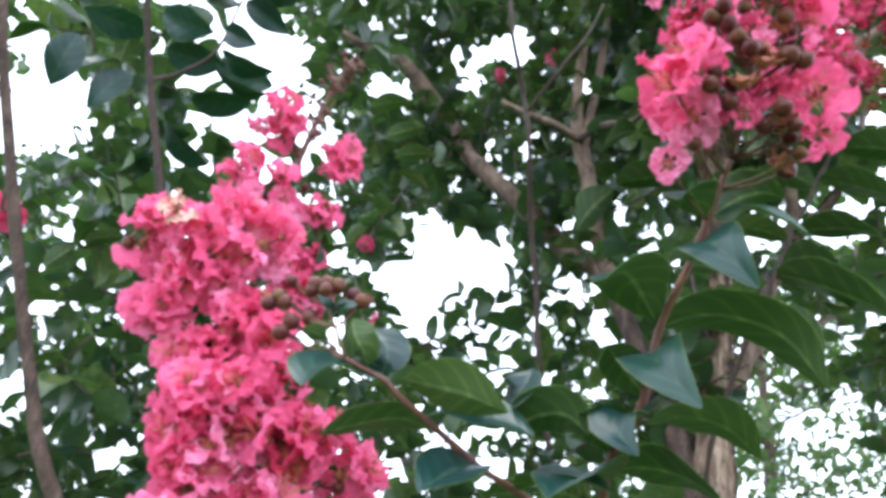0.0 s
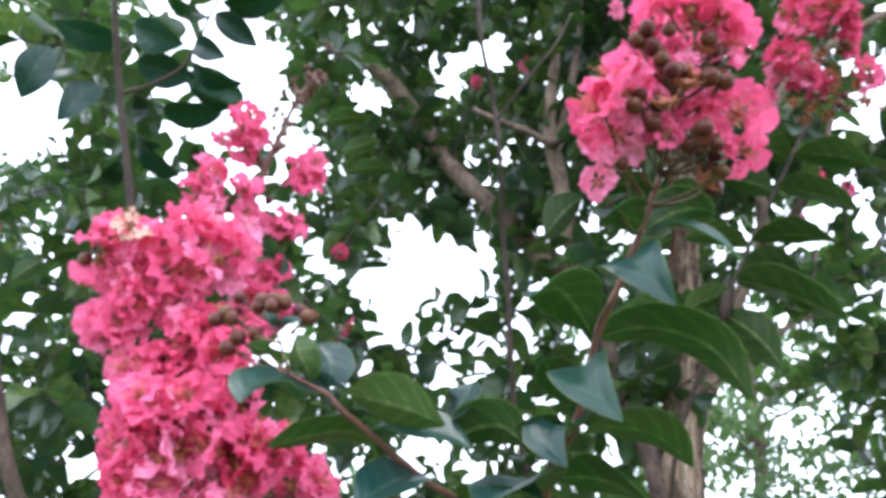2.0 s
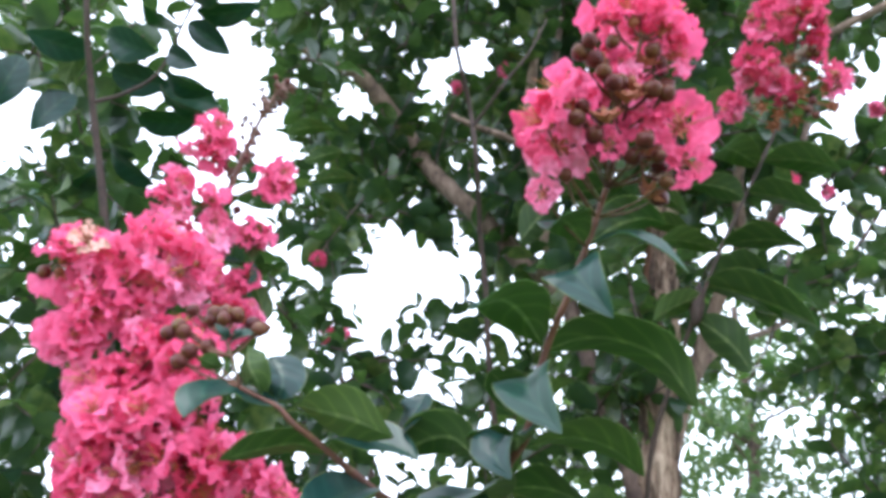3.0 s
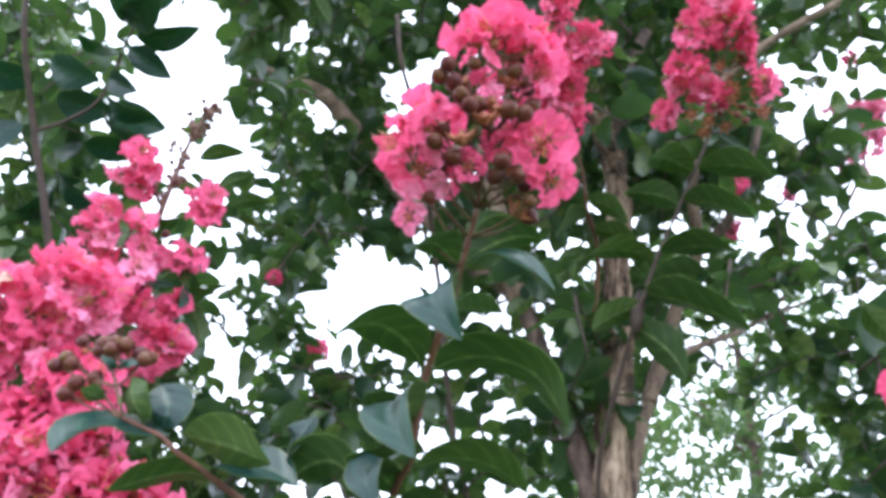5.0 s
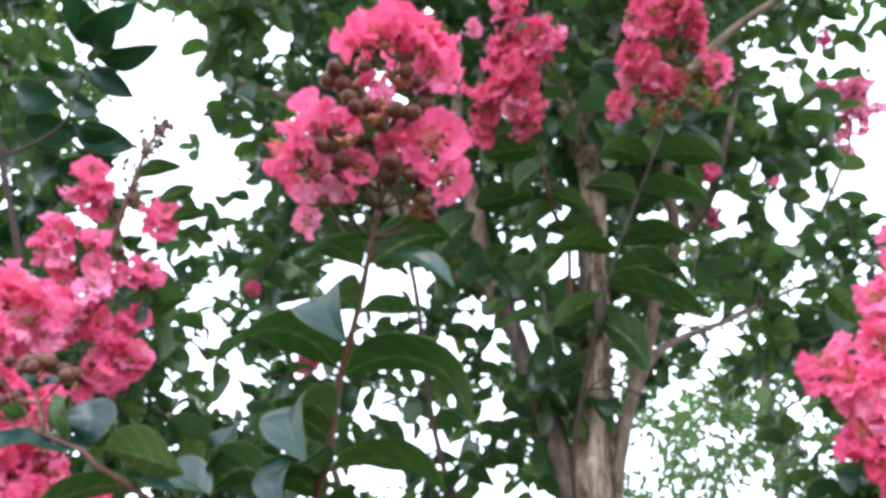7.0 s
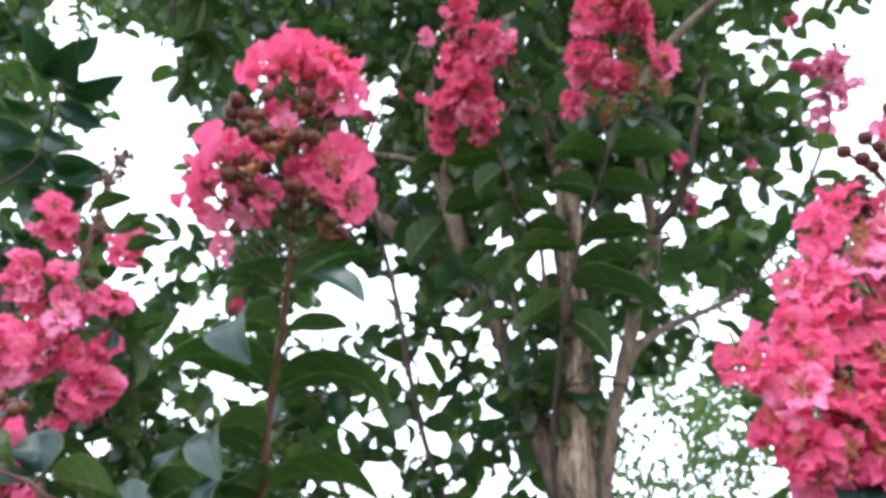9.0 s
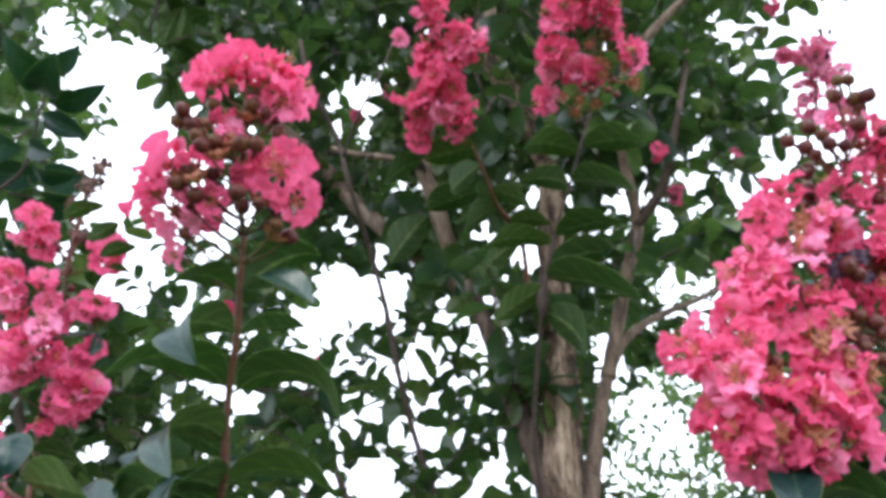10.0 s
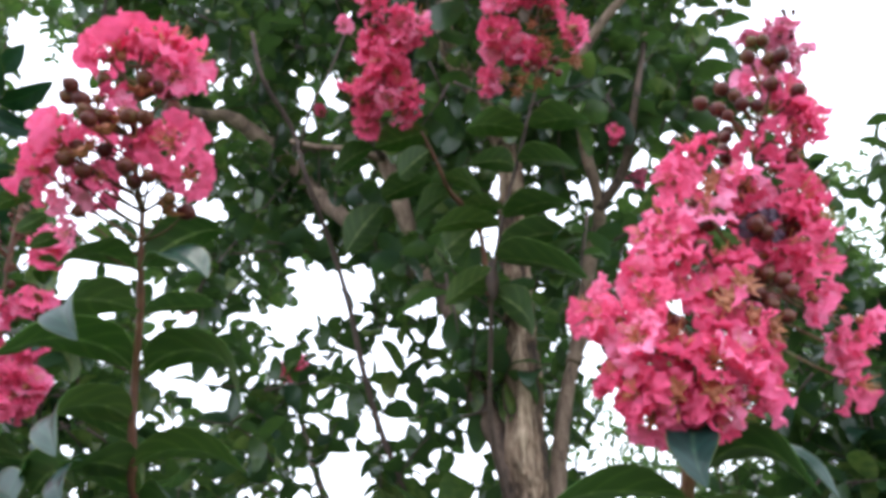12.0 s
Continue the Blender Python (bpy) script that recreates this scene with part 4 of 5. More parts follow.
def joined_leaves(name, spots, mat, shapes, parent, label=""):
    """Many leaves as one mesh."""
    pieces, loops, uv_all, base = [], [], [], 0
    made = [leaf_rows(*s) for s in shapes]
    for n, (p, way, size, spin, wide, _) in enumerate(spots):
        pts, uvs, quads = made[n % len(made)]
        m = np.array(Matrix.Translation(p) @ basis(way, (0, 0.4, 1), spin) @ Matrix.Diagonal((size * wide, size, size, 1)))
        pieces.append(np.array(pts) @ m[:3, :3].T + m[:3, 3])
        q = np.array(quads)
        loops.append(q + base)
        uv_all.append(np.array(uvs)[q.ravel()])
        base += len(pts)
    co, faces, uv = np.concatenate(pieces), np.concatenate(loops), np.concatenate(uv_all)
    me = bpy.data.meshes.new(name)
    me.vertices.add(len(co))
    me.vertices.foreach_set("co", co.ravel())
    me.loops.add(faces.size)
    me.loops.foreach_set("vertex_index", faces.ravel())
    me.polygons.add(len(faces))
    me.polygons.foreach_set("loop_start", np.arange(0, faces.size, 4))
    me.update(calc_edges=True)
    me.validate()
    me.uv_layers.new(name="UVMap").data.foreach_set("uv", uv.ravel())
    me.polygons.foreach_set("use_smooth", np.ones(len(faces), dtype=bool))
    return tagged(shared(name, me, mat, parent, label), kind="stuff")


SMALL_SHAPES = [(0.55, 0.8, 1.0, 0.42, 0.12, 7, 2, 1.0, 1.0, 1.0), (0.60, 1.2, 1.0, 0.32, 0.18, 7, 2, 2.4, 0.95, 0.8), (0.52, 0.5, 1.0, 0.50, 0.10, 7, 2, 4.1, 1.05, 1.0), (0.62, 1.6, 1.2, 0.28, 0.12, 7, 2, 0.3, 1.0, 0.6)]
leaf_spots.sort(key=lambda q: (not -0.75 < q[0].x < 0.9, q[0].z > 2.6, q[0].y))
for n, (p, way, size, spin, wide, _) in enumerate(leaf_spots[:290]):
    add_leaf(tree, p, p + way * size, 0.4, wide, n % 4, spin)
joined_leaves("foliage", leaf_spots[290:], foliage_mat, SMALL_SHAPES, tree, "dark green glossy oval leaves")
tagged(part("twig_growth", twig_bm, twig_mat, tree, "thin brown twigs"), kind="stuff")

# large leaves of the shaded bough, turned over so their teal stands for haze
for n, (a, b) in enumerate((
        ((-0.560, 0.710, 2.054), (-0.576, 0.724, 1.979)), ((-0.492, 0.740, 2.026), (-0.519, 0.728, 1.956)), ((-0.455, 0.770, 2.019), (-0.349, 0.794, 2.047)),
        ((-0.433, 0.743, 2.072), (-0.320, 0.778, 2.068)), ((-0.470, 0.725, 2.064), (-0.375, 0.744, 2.059)), ((-0.470, 0.716, 2.075), (-0.523, 0.651, 2.050)),
        ((-0.447, 0.789, 1.979), (-0.376, 0.798, 1.943)), ((-0.452, 0.795, 1.964), (-0.487, 0.779, 1.911)), ((-0.465, 0.699, 2.098), (-0.382, 0.700, 2.074)), ((-0.463, 0.771, 2.009), (-0.390, 0.757, 1.956)))):
    add_leaf(tree, V(*b) + (V(*a) - V(*b)) * min(1.0, 0.078 / (V(*a) - V(*b)).length), b, 0.5, 1.22, n % 4, (160, 205, 190, 150)[n % 4])
for n, (a, b) in enumerate((
        ((-0.333, 0.661, 2.117), (-0.254, 0.660, 2.139)), ((-0.340, 0.666, 2.103), (-0.283, 0.688, 2.079)), ((-0.364, 0.701, 2.030), (-0.298, 0.724, 2.015)),
        ((-0.322, 0.642, 2.148), (-0.278, 0.622, 2.174)), ((-0.340, 0.650, 2.126), (-0.269, 0.580, 2.124)), ((-0.360, 0.683, 2.065), (-0.307, 0.669, 2.040)),
        ((-0.330, 0.650, 2.138), (-0.332, 0.558, 2.136)), ((-0.346, 0.667, 2.097), (-0.359, 0.601, 2.062)), ((-0.362, 0.695, 2.045), (-0.288, 0.697, 2.023)))):
    add_leaf(tree, a, b, 0.5, 1.0, (n + 1) % 4, (195, 155, 210, 180)[n % 4])

# ---- branch with loose flower head and many buds ----
b1 = stem_of("flowering_branch", [(0.305, 0.95, 1.10), (0.22, 0.78, 1.30), (0.12, 0.56, 1.475), (0.098, 0.446, 1.561), (0.107, 0.407, 1.592), (0.111, 0.388, 1.633), (0.120, 0.366, 1.664), (0.125, 0.350, 1.684), (0.131, 0.331, 1.712)], 0.0031, 0.0016,
             "upright red-brown shoot with broad green leaves and loose pink flowers")
for a, b, lean, wide, kind, *spin in (
        ((0.121, 0.366, 1.664), (0.150, 0.400, 1.680), 0.5, 0.9, 2),
        ((0.108, 0.404, 1.600), (0.080, 0.372, 1.612), 0.9, 1.2, 0),
        ((0.103, 0.43, 1.572), (0.075, 0.385, 1.582), 0.8, 1.2, 0),
        ((0.100, 0.44, 1.565), (0.150, 0.402, 1.550), 0.5, 1.25, 1),
        ((0.098, 0.446, 1.560), (0.060, 0.372, 1.532), 0.3, 1.1, 2),
        ((0.100, 0.47, 1.54), (0.045, 0.46, 1.525), 0.5, 1.1, 2)):
    add_leaf(b1, a, b, lean, wide, kind, *spin)
hanging_leaves = (
    # the three that arch over and hang, their backs to the east
    ([(0.121, 0.363, 1.664), (0.117, 0.338, 1.660), (0.114, 0.315, 1.651), (0.117, 0.303, 1.640), (0.132, 0.300, 1.622)], 0.033, (-0.55, -0.2, 0.8), (-0.5, -0.85, 0.15)),
    ([(0.108, 0.402, 1.609), (0.104, 0.375, 1.612), (0.099, 0.350, 1.604), (0.101, 0.336, 1.592), (0.116, 0.326, 1.573)], 0.035, (-0.55, -0.2, 0.8), (-0.5, -0.85, 0.15)),
    ([(0.103, 0.425, 1.583), (0.100, 0.388, 1.583), (0.088, 0.378, 1.577), (0.090, 0.368, 1.566), (0.098, 0.364, 1.557)], 0.034, (-0.55, -0.2, 0.8), (-0.4, -0.9, 0.15)))
broad_leaves = (
    # the broad pair
    ([(0.110, 0.394, 1.636), (0.129, 0.386, 1.644), (0.150, 0.382, 1.645), (0.173, 0.374, 1.634), (0.190, 0.366, 1.606)], 0.040, (0.1, 0.36, 0.93)),
    ([(0.110, 0.390, 1.637), (0.097, 0.374, 1.647), (0.083, 0.347, 1.644), (0.069, 0.323, 1.627)], 0.042, (-0.1, 0.38, 0.92), (-0.3, 0.15, 0.9)))
upper_leaves = (
    # below the flower head
    ([(0.126, 0.348, 1.686), (0.142, 0.352, 1.702), (0.158, 0.356, 1.711), (0.170, 0.359, 1.711)], 0.031, (0.0, 0.5, 0.85)),
    ([(0.126, 0.346, 1.684), (0.142, 0.342, 1.689), (0.160, 0.338, 1.683), (0.176, 0.334, 1.668)], 0.027, (0.3, -0.6, 0.7)),
    ([(0.124, 0.349, 1.684), (0.113, 0.335, 1.688), (0.106, 0.322, 1.682), (0.100, 0.312, 1.670)], 0.029, (0.0, 0.3, 0.95)),
    ([(0.108, 0.407, 1.584), (0.130, 0.404, 1.592), (0.155, 0.408, 1.590), (0.175, 0.418, 1.580)], 0.038, (0.0, 0.2, 1.0)))
for n, (spine, width, face, *rest) in enumerate(hanging_leaves + broad_leaves + upper_leaves):
    bent_leaf(b1, spine, width, face, *rest, seed=1.7 * n)
h1_axis = [(0.138, 0.288, 1.782), (0.136, 0.296, 1.765), (0.134, 0.306, 1.745), (0.132, 0.318, 1.725), (0.131, 0.331, 1.712)]
h1 = panicle(b1, h1_axis, [(0.120, 0.286, 1.762, 0.007), (0.134, 0.288, 1.752, 0.006)], 21, 0.5, 0.0, 0, 0.3, 0.95, "loose pink flower head with round brown buds", True)
# the nodes of the head, from which side stalks rise outwards
h1_nodes = smooth(h1_axis + [(0.128, 0.341, 1.698), (0.125, 0.350, 1.684)], 4)[::2]
h1_way = V(0.11, -0.53, 0.84)


def side_stalk(p, thick=0.0010):
    """A short stalk from the head's axis out to a flower or bud at p."""
    p = Vector(p)
    foot = min(h1_nodes, key=lambda q: abs((p - q).dot(h1_way) - 0.75 * (p - q).cross(h1_way).length))
    bm = bmesh.new()
    tube(bm, smooth([foot, foot.lerp(p, 0.55) - h1_way * 0.003, p], 3), thick, 0.0006, 5)
    part("side_stalk", bm, stalk_mat, h1)


def open_flower(head, p, way, scale, n):
    ob = shared("flower", open_flowers[n % 4], None, head)
    ob.matrix_basis = facing(Vector(p), way, n * 1.3, scale)


# the wide open flowers, each with the way it looks: the crown of the head, its western and its eastern tuft
h1_crown = (((0.131, 0.280, 1.786), (-0.25, -0.45, 0.85), 0.97), ((0.150, 0.288, 1.788), (0.35, -0.35, 0.85), 0.98), ((0.141, 0.300, 1.794), (0.0, 0.45, 0.9), 0.98), ((0.158, 0.300, 1.792), (0.75, -0.1, 0.55), 0.92),
         ((0.121, 0.284, 1.788), (-0.75, -0.1, 0.6), 0.90), ((0.156, 0.297, 1.779), (0.6, -0.7, -0.1), 0.70), ((0.137, 0.288, 1.801), (0.0, -0.2, 1.0), 0.94), ((0.152, 0.297, 1.804), (0.4, -0.1, 0.9), 0.86))
h1_west = (((0.101, 0.292, 1.733), (-0.5, -0.6, 0.4), 0.94), ((0.096, 0.292, 1.740), (-0.5, -0.2, 0.85), 0.90), ((0.092, 0.292, 1.720), (-0.75, -0.5, -0.1), 0.94), ((0.100, 0.305, 1.716), (-0.15, -0.8, -0.4), 0.86),
         ((0.106, 0.306, 1.744), (-0.2, 0.3, 0.9), 0.80), ((0.108, 0.316, 1.722), (-0.3, 0.7, 0.3), 0.74), ((0.125, 0.300, 1.716), (0.0, -0.8, -0.3), 0.50), ((0.097, 0.321, 1.697), (-0.3, -0.6, -0.5), 0.50))
h1_east = (((0.161, 0.303, 1.735), (0.25, -0.95, -0.1), 1.02), ((0.152, 0.312, 1.747), (0.1, -0.3, 0.9), 0.88), ((0.144, 0.302, 1.737), (-0.4, -0.8, 0.3), 0.74), ((0.167, 0.312, 1.722), (0.6, -0.6, -0.4), 0.70),
         ((0.128, 0.290, 1.764), (-0.2, -0.6, 0.7), 0.48))
for tuft in (h1_crown, h1_west, h1_east):
    for n, (p, way, scale) in enumerate(tuft):
        side_stalk(p, 0.0012)
        open_flower(h1, p, way, scale, n)
# round buds, in twos and threes
for p in (
        (0.109, 0.276, 1.763), (0.105, 0.281, 1.759), (0.113, 0.282, 1.757), (0.118, 0.281, 1.748), (0.123, 0.279, 1.740), (0.127, 0.285, 1.746), (0.110, 0.292, 1.733), (0.107, 0.289, 1.723),
        (0.111, 0.304, 1.715), (0.117, 0.293, 1.717), (0.106, 0.311, 1.703), (0.121, 0.300, 1.735), (0.125, 0.302, 1.727), (0.142, 0.291, 1.716), (0.139, 0.306, 1.716), (0.158, 0.312, 1.707),
        (0.159, 0.330, 1.709), (0.143, 0.284, 1.743), (0.151, 0.286, 1.743), (0.144, 0.288, 1.773), (0.152, 0.302, 1.773), (0.149, 0.294, 1.771), (0.155, 0.303, 1.763), (0.151, 0.300, 1.714), (0.150, 0.313, 1.724), (0.155, 0.316, 1.719), (0.122, 0.284, 1.772)):
    side_stalk(p)
    add_bud(h1, p, (p[0] - 0.132, p[1] - 0.320, (p[2] - 1.735) * 0.4), rng.uniform(0.82, 1.08))
# bare star-shaped calyxes
for p in ((0.136, 0.289, 1.746), (0.131, 0.284, 1.736), (0.148, 0.308, 1.720), (0.121, 0.284, 1.722), (0.140, 0.292, 1.768), (0.152, 0.322, 1.706)):
    ob = shared("calyx", spent, None, h1)
    ob.matrix_basis = facing(Vector(p), (p[0] - 0.132, p[1] - 0.320, 0.03), 0.3, 1.15)

# ---- leafy shoot whose tip carries closed buds ----
b2 = stem_of("leafy_branch", [(0.303, 0.96, 0.95), (0.22, 0.74, 1.27), (0.13, 0.55, 1.48), (0.094, 0.497, 1.529), (0.048, 0.448, 1.545), (0.024, 0.431, 1.552), (-0.011, 0.412, 1.570), (-0.024, 0.403, 1.576), (-0.034, 0.399, 1.583), (-0.044, 0.397, 1.586), (-0.057, 0.395, 1.590)], 0.0030, 0.0010,
             "slender brown shoot with glossy dark leaves and closed brown buds")
for a, b, lean, wide, kind in (
        ((0.023, 0.430, 1.553), (-0.002, 0.380, 1.525), -0.6, 1.25, 2), ((0.049, 0.449, 1.546), (0.092, 0.396, 1.545), -0.4, 1.1, 2), ((0.07, 0.47, 1.537), (0.03, 0.51, 1.548), 0.5, 1.0, 1)):
    add_leaf(b2, a, b, lean, wide, kind)
tip_leaves = (
    ([(-0.031, 0.402, 1.585), (-0.047, 0.398, 1.585), (-0.063, 0.385, 1.583), (-0.068, 0.368, 1.573), (-0.066, 0.352, 1.560)], 0.034, (-0.2, -0.75, 0.6)), ([(-0.044, 0.395, 1.588), (-0.047, 0.388, 1.594), (-0.053, 0.388, 1.601), (-0.058, 0.392, 1.613)], 0.026, (0.5, 0.75, 0.3)), ([(-0.069, 0.392, 1.599), (-0.074, 0.388, 1.599), (-0.082, 0.385, 1.601)], 0.012, (0.3, 0.7, 0.5)))
middle_leaves = (
    ([(-0.037, 0.403, 1.587), (-0.035, 0.400, 1.596), (-0.040, 0.405, 1.607), (-0.049, 0.412, 1.616)], 0.030, (0.25, -0.85, 0.4)), ([(-0.026, 0.405, 1.587), (-0.007, 0.398, 1.584), (0.012, 0.390, 1.580), (0.035, 0.385, 1.573)], 0.036, (0.1, 0.75, 0.85)), ([(0.033, 0.420, 1.582), (0.040, 0.410, 1.591), (0.044, 0.410, 1.600), (0.047, 0.415, 1.609)], 0.026, (-0.5, -0.75, 0.4)))
lower_leaves = (
    ([(-0.011, 0.420, 1.572), (0.008, 0.410, 1.575), (0.032, 0.400, 1.572), (0.050, 0.390, 1.564)], 0.034, (-0.1, -0.6, 0.8)), ([(0.037, 0.420, 1.571), (0.051, 0.410, 1.580), (0.066, 0.400, 1.581), (0.080, 0.400, 1.572)], 0.036, (0.0, 0.6, 0.8)), ([(-0.004, 0.425, 1.567), (-0.024, 0.425, 1.570), (-0.046, 0.425, 1.563), (-0.067, 0.425, 1.554)], 0.030, (0.0, 0.35, 0.95)))
for n, (spine, width, face) in enumerate(tip_leaves + middle_leaves + lower_leaves):
    bent_leaf(b2, spine, width, face, seed=1.7 * n)
h2_axis = [(-0.057, 0.395, 1.590), (-0.067, 0.395, 1.607), (-0.075, 0.397, 1.619), (-0.081, 0.400, 1.629)]
bm = bmesh.new()
tube(bm, smooth(h2_axis, 4), 0.0011, 0.0008, 6)
h2 = part("flower_head", bm, stalk_mat, b2, "tight cluster of closed brown buds")
h2_rng = random.Random(5)
for p in ((-0.110, 0.400, 1.617), (-0.105, 0.400, 1.622), (-0.101, 0.400, 1.619), (-0.094, 0.400, 1.608), (-0.084, 0.400, 1.612), (-0.098, 0.400, 1.601), (-0.102, 0.405, 1.635), (-0.087, 0.400, 1.629), (-0.086, 0.400, 1.633), (-0.079, 0.398, 1.634), (-0.073, 0.400, 1.634), (-0.078, 0.395, 1.629), (-0.062, 0.400, 1.630), (-0.055, 0.400, 1.628), (-0.056, 0.395, 1.625)):
    foot = min(h2_axis, key=lambda q: abs(q[2] - p[2] + 0.014))
    bm = bmesh.new()
    tube(bm, smooth([V(*foot), V(*foot).lerp(V(*p), 0.5) - V(0, 0, 0.002), V(*p)], 3), 0.0008, 0.0006, 5)
    part("side_stalk", bm, shoot_mat, h2)
    add_bud(h2, p, V(*p) - V(*foot), h2_rng.uniform(0.85, 1.1))
# small green bracts below the buds
for a, b in zip([(-0.074, 0.396, 1.617), (-0.072, 0.396, 1.617), (-0.071, 0.396, 1.617), (-0.071, 0.396, 1.614), (-0.072, 0.396, 1.615)], [(-0.081, 0.392, 1.624), (-0.074, 0.390, 1.623), (-0.063, 0.390, 1.622), (-0.055, 0.392, 1.622), (-0.076, 0.392, 1.615)]):
    add_leaf(h2, a, b, -1.5, 1.0, 1)

# ---- branch with the long dense flower head ----
b3 = stem_of("flowering_branch", [(0.303, 0.96, 0.85), (0.12, 0.82, 1.12), (-0.03, 0.64, 1.33), (-0.098, 0.536, 1.465), (-0.114, 0.509, 1.518)], 0.0065, 0.003,
             "branch bent under a long dense head of crinkled coral-pink flowers")
h3 = panicle(b3, [(-0.206, 0.475, 1.707), (-0.181, 0.500, 1.648), (-0.146, 0.510, 1.584), (-0.114, 0.509, 1.520)], [
    (-0.220, 0.468, 1.681, 0.028), (-0.190, 0.473, 1.703, 0.029), (-0.159, 0.480, 1.693, 0.028), (-0.184, 0.482, 1.662, 0.031), (-0.204, 0.472, 1.628, 0.024),
    (-0.170, 0.472, 1.609, 0.031), (-0.138, 0.480, 1.625, 0.031), (-0.140, 0.469, 1.581, 0.034), (-0.115, 0.485, 1.598, 0.024), (-0.153, 0.459, 1.551, 0.027),
    (-0.117, 0.462, 1.550, 0.029), (-0.089, 0.478, 1.566, 0.027), (-0.142, 0.456, 1.521, 0.027), (-0.095, 0.462, 1.523, 0.028), (-0.059, 0.489, 1.544, 0.021)],
    31, 0.52, 0.07, 5, 0.08, 1.0, "long dense coral-pink flower head", kinds=veiled_flowers)
faded_mat = mottled_material("faded_petal_beige", [(0.4, (0.60, 0.29, 0.25)), (0.8, (0.74, 0.44, 0.36))], 160, 0.7, 0.3)
faded = flower_mesh(79, 6, 6)
faded.materials[0] = faded_mat
ob = shared("faded_flower", faded, None, h3, "faded beige flower")
ob.matrix_basis = facing(V(-0.201, 0.432, 1.684), (-0.15, -0.95, 0.1), 0.4, 0.72)
b4 = stem_of("flowering_branch", [(0.300, 0.96, 1.18), (0.05, 0.86, 1.27), (-0.14, 0.74, 1.42), (-0.205, 0.684, 1.555), (-0.213, 0.667, 1.629)], 0.006, 0.003,
             "branch with an open pink flower head fading to bare twig tips")
h4 = panicle(b4, [(-0.156, 0.563, 1.944), (-0.175, 0.580, 1.903), (-0.195, 0.609, 1.832), (-0.209, 0.643, 1.735), (-0.213, 0.667, 1.629)], [
    (-0.212, 0.569, 1.862, 0.024), (-0.154, 0.609, 1.854, 0.025), (-0.235, 0.581, 1.810, 0.025), (-0.200, 0.595, 1.804, 0.030), (-0.167, 0.632, 1.794, 0.019),
    (-0.204, 0.607, 1.741, 0.034), (-0.240, 0.586, 1.732, 0.031), (-0.161, 0.630, 1.710, 0.030), (-0.181, 0.624, 1.695, 0.029), (-0.165, 0.637, 1.753, 0.017)],
    37, 0.42, 0.12, 0, 0.10, 0.95, "open pink flower head with bare brown tips", kinds=veiled_flowers)
withered_stalk_mat = mottled_material("dry_stalk_brown", [(0.4, (0.11, 0.055, 0.045)), (0.7, (0.20, 0.11, 0.085)), (0.9, (0.27, 0.17, 0.13))], 160, 0.7, 0.2)
dry_spent = spent_mesh()
dry_spent.materials[0] = withered_stalk_mat
tip_rng = random.Random(8)
tip_line = smooth([(-0.195, 0.609, 1.832), (-0.175, 0.580, 1.903), (-0.156, 0.563, 1.944)], 10)
bm = bmesh.new()
tube(bm, tip_line, 0.0026, 0.0016, 7, 0.3, 0.4, 2)
part("twig_tip", bm, withered_stalk_mat, h4)
for k in range(46):
    q = tip_line[1 + (k * 19) // 46]
    side = V(tip_rng.uniform(-1, 1), tip_rng.uniform(-1, 1), tip_rng.uniform(0.3, 1.1)).normalized()
    p = q + side * tip_rng.uniform(0.008, 0.020) * (1.15 - 0.010 * k)
    bm = bmesh.new()
    tube(bm, smooth([q, q.lerp(p, 0.5) - V(0, 0, 0.002), p], 2), 0.0014, 0.0010, 4)
    part("side_twig", bm, withered_stalk_mat if k % 3 else stalk_mat, h4)
    if k % 2:
        add_bud(h4, p, side, tip_rng.uniform(0.40, 0.65))
    else:
        ob = shared("calyx", dry_spent, None, h4)
        ob.matrix_basis = facing(p, side, k, tip_rng.uniform(0.75, 1.05))
for a, b, spin in (((-0.101, 0.467, 1.816), (-0.066, 0.467, 1.827), 10), ((-0.086, 0.484, 1.803), (-0.057, 0.479, 1.816), -15), ((-0.078, 0.495, 1.792), (-0.045, 0.494, 1.800), 0), ((-0.073, 0.502, 1.784), (-0.048, 0.506, 1.775), 15), ((-0.21, 0.65, 1.66), (-0.15, 0.66, 1.64), 0)):
    add_leaf(b4, a, b, 0.5, 1.05, 1, spin)

# ---- the two heads higher up, in front of the trunk ----
b5 = stem_of("flowering_branch", [(0.113, 0.988, 2.203), (0.13, 0.85, 2.13), (0.150, 0.75, 2.062), (0.162, 0.722, 2.058)], 0.0055, 0.0028,
             "woody side branch with a compact crimson-pink flower head", mat=shaded_limb_mat)
panicle(b5, [(0.195, 0.621, 2.166), (0.190, 0.670, 2.113), (0.162, 0.722, 2.058)], [
    (0.178, 0.626, 2.115, 0.026), (0.228, 0.630, 2.118, 0.028), (0.194, 0.647, 2.079, 0.032), (0.161, 0.667, 2.064, 0.026), (0.214, 0.678, 2.060, 0.026),
    (0.161, 0.696, 2.043, 0.017), (0.187, 0.600, 2.157, 0.023), (0.140, 0.631, 2.146, 0.011)], 43, 0.52, 0.07, 3, 0.12, 1.05, "compact crimson-pink flower head")
for a, b, spin in (((0.161, 0.743, 2.046), (0.236, 0.710, 2.036), 10), ((0.158, 0.743, 2.046), (0.117, 0.718, 1.998), -20), ((0.152, 0.831, 2.023), (0.228, 0.783, 2.017), 15), ((0.151, 0.835, 2.016), (0.105, 0.822, 1.941), 0)):
    add_leaf(b5, a, b, 0.7, 1.1, 2, spin)
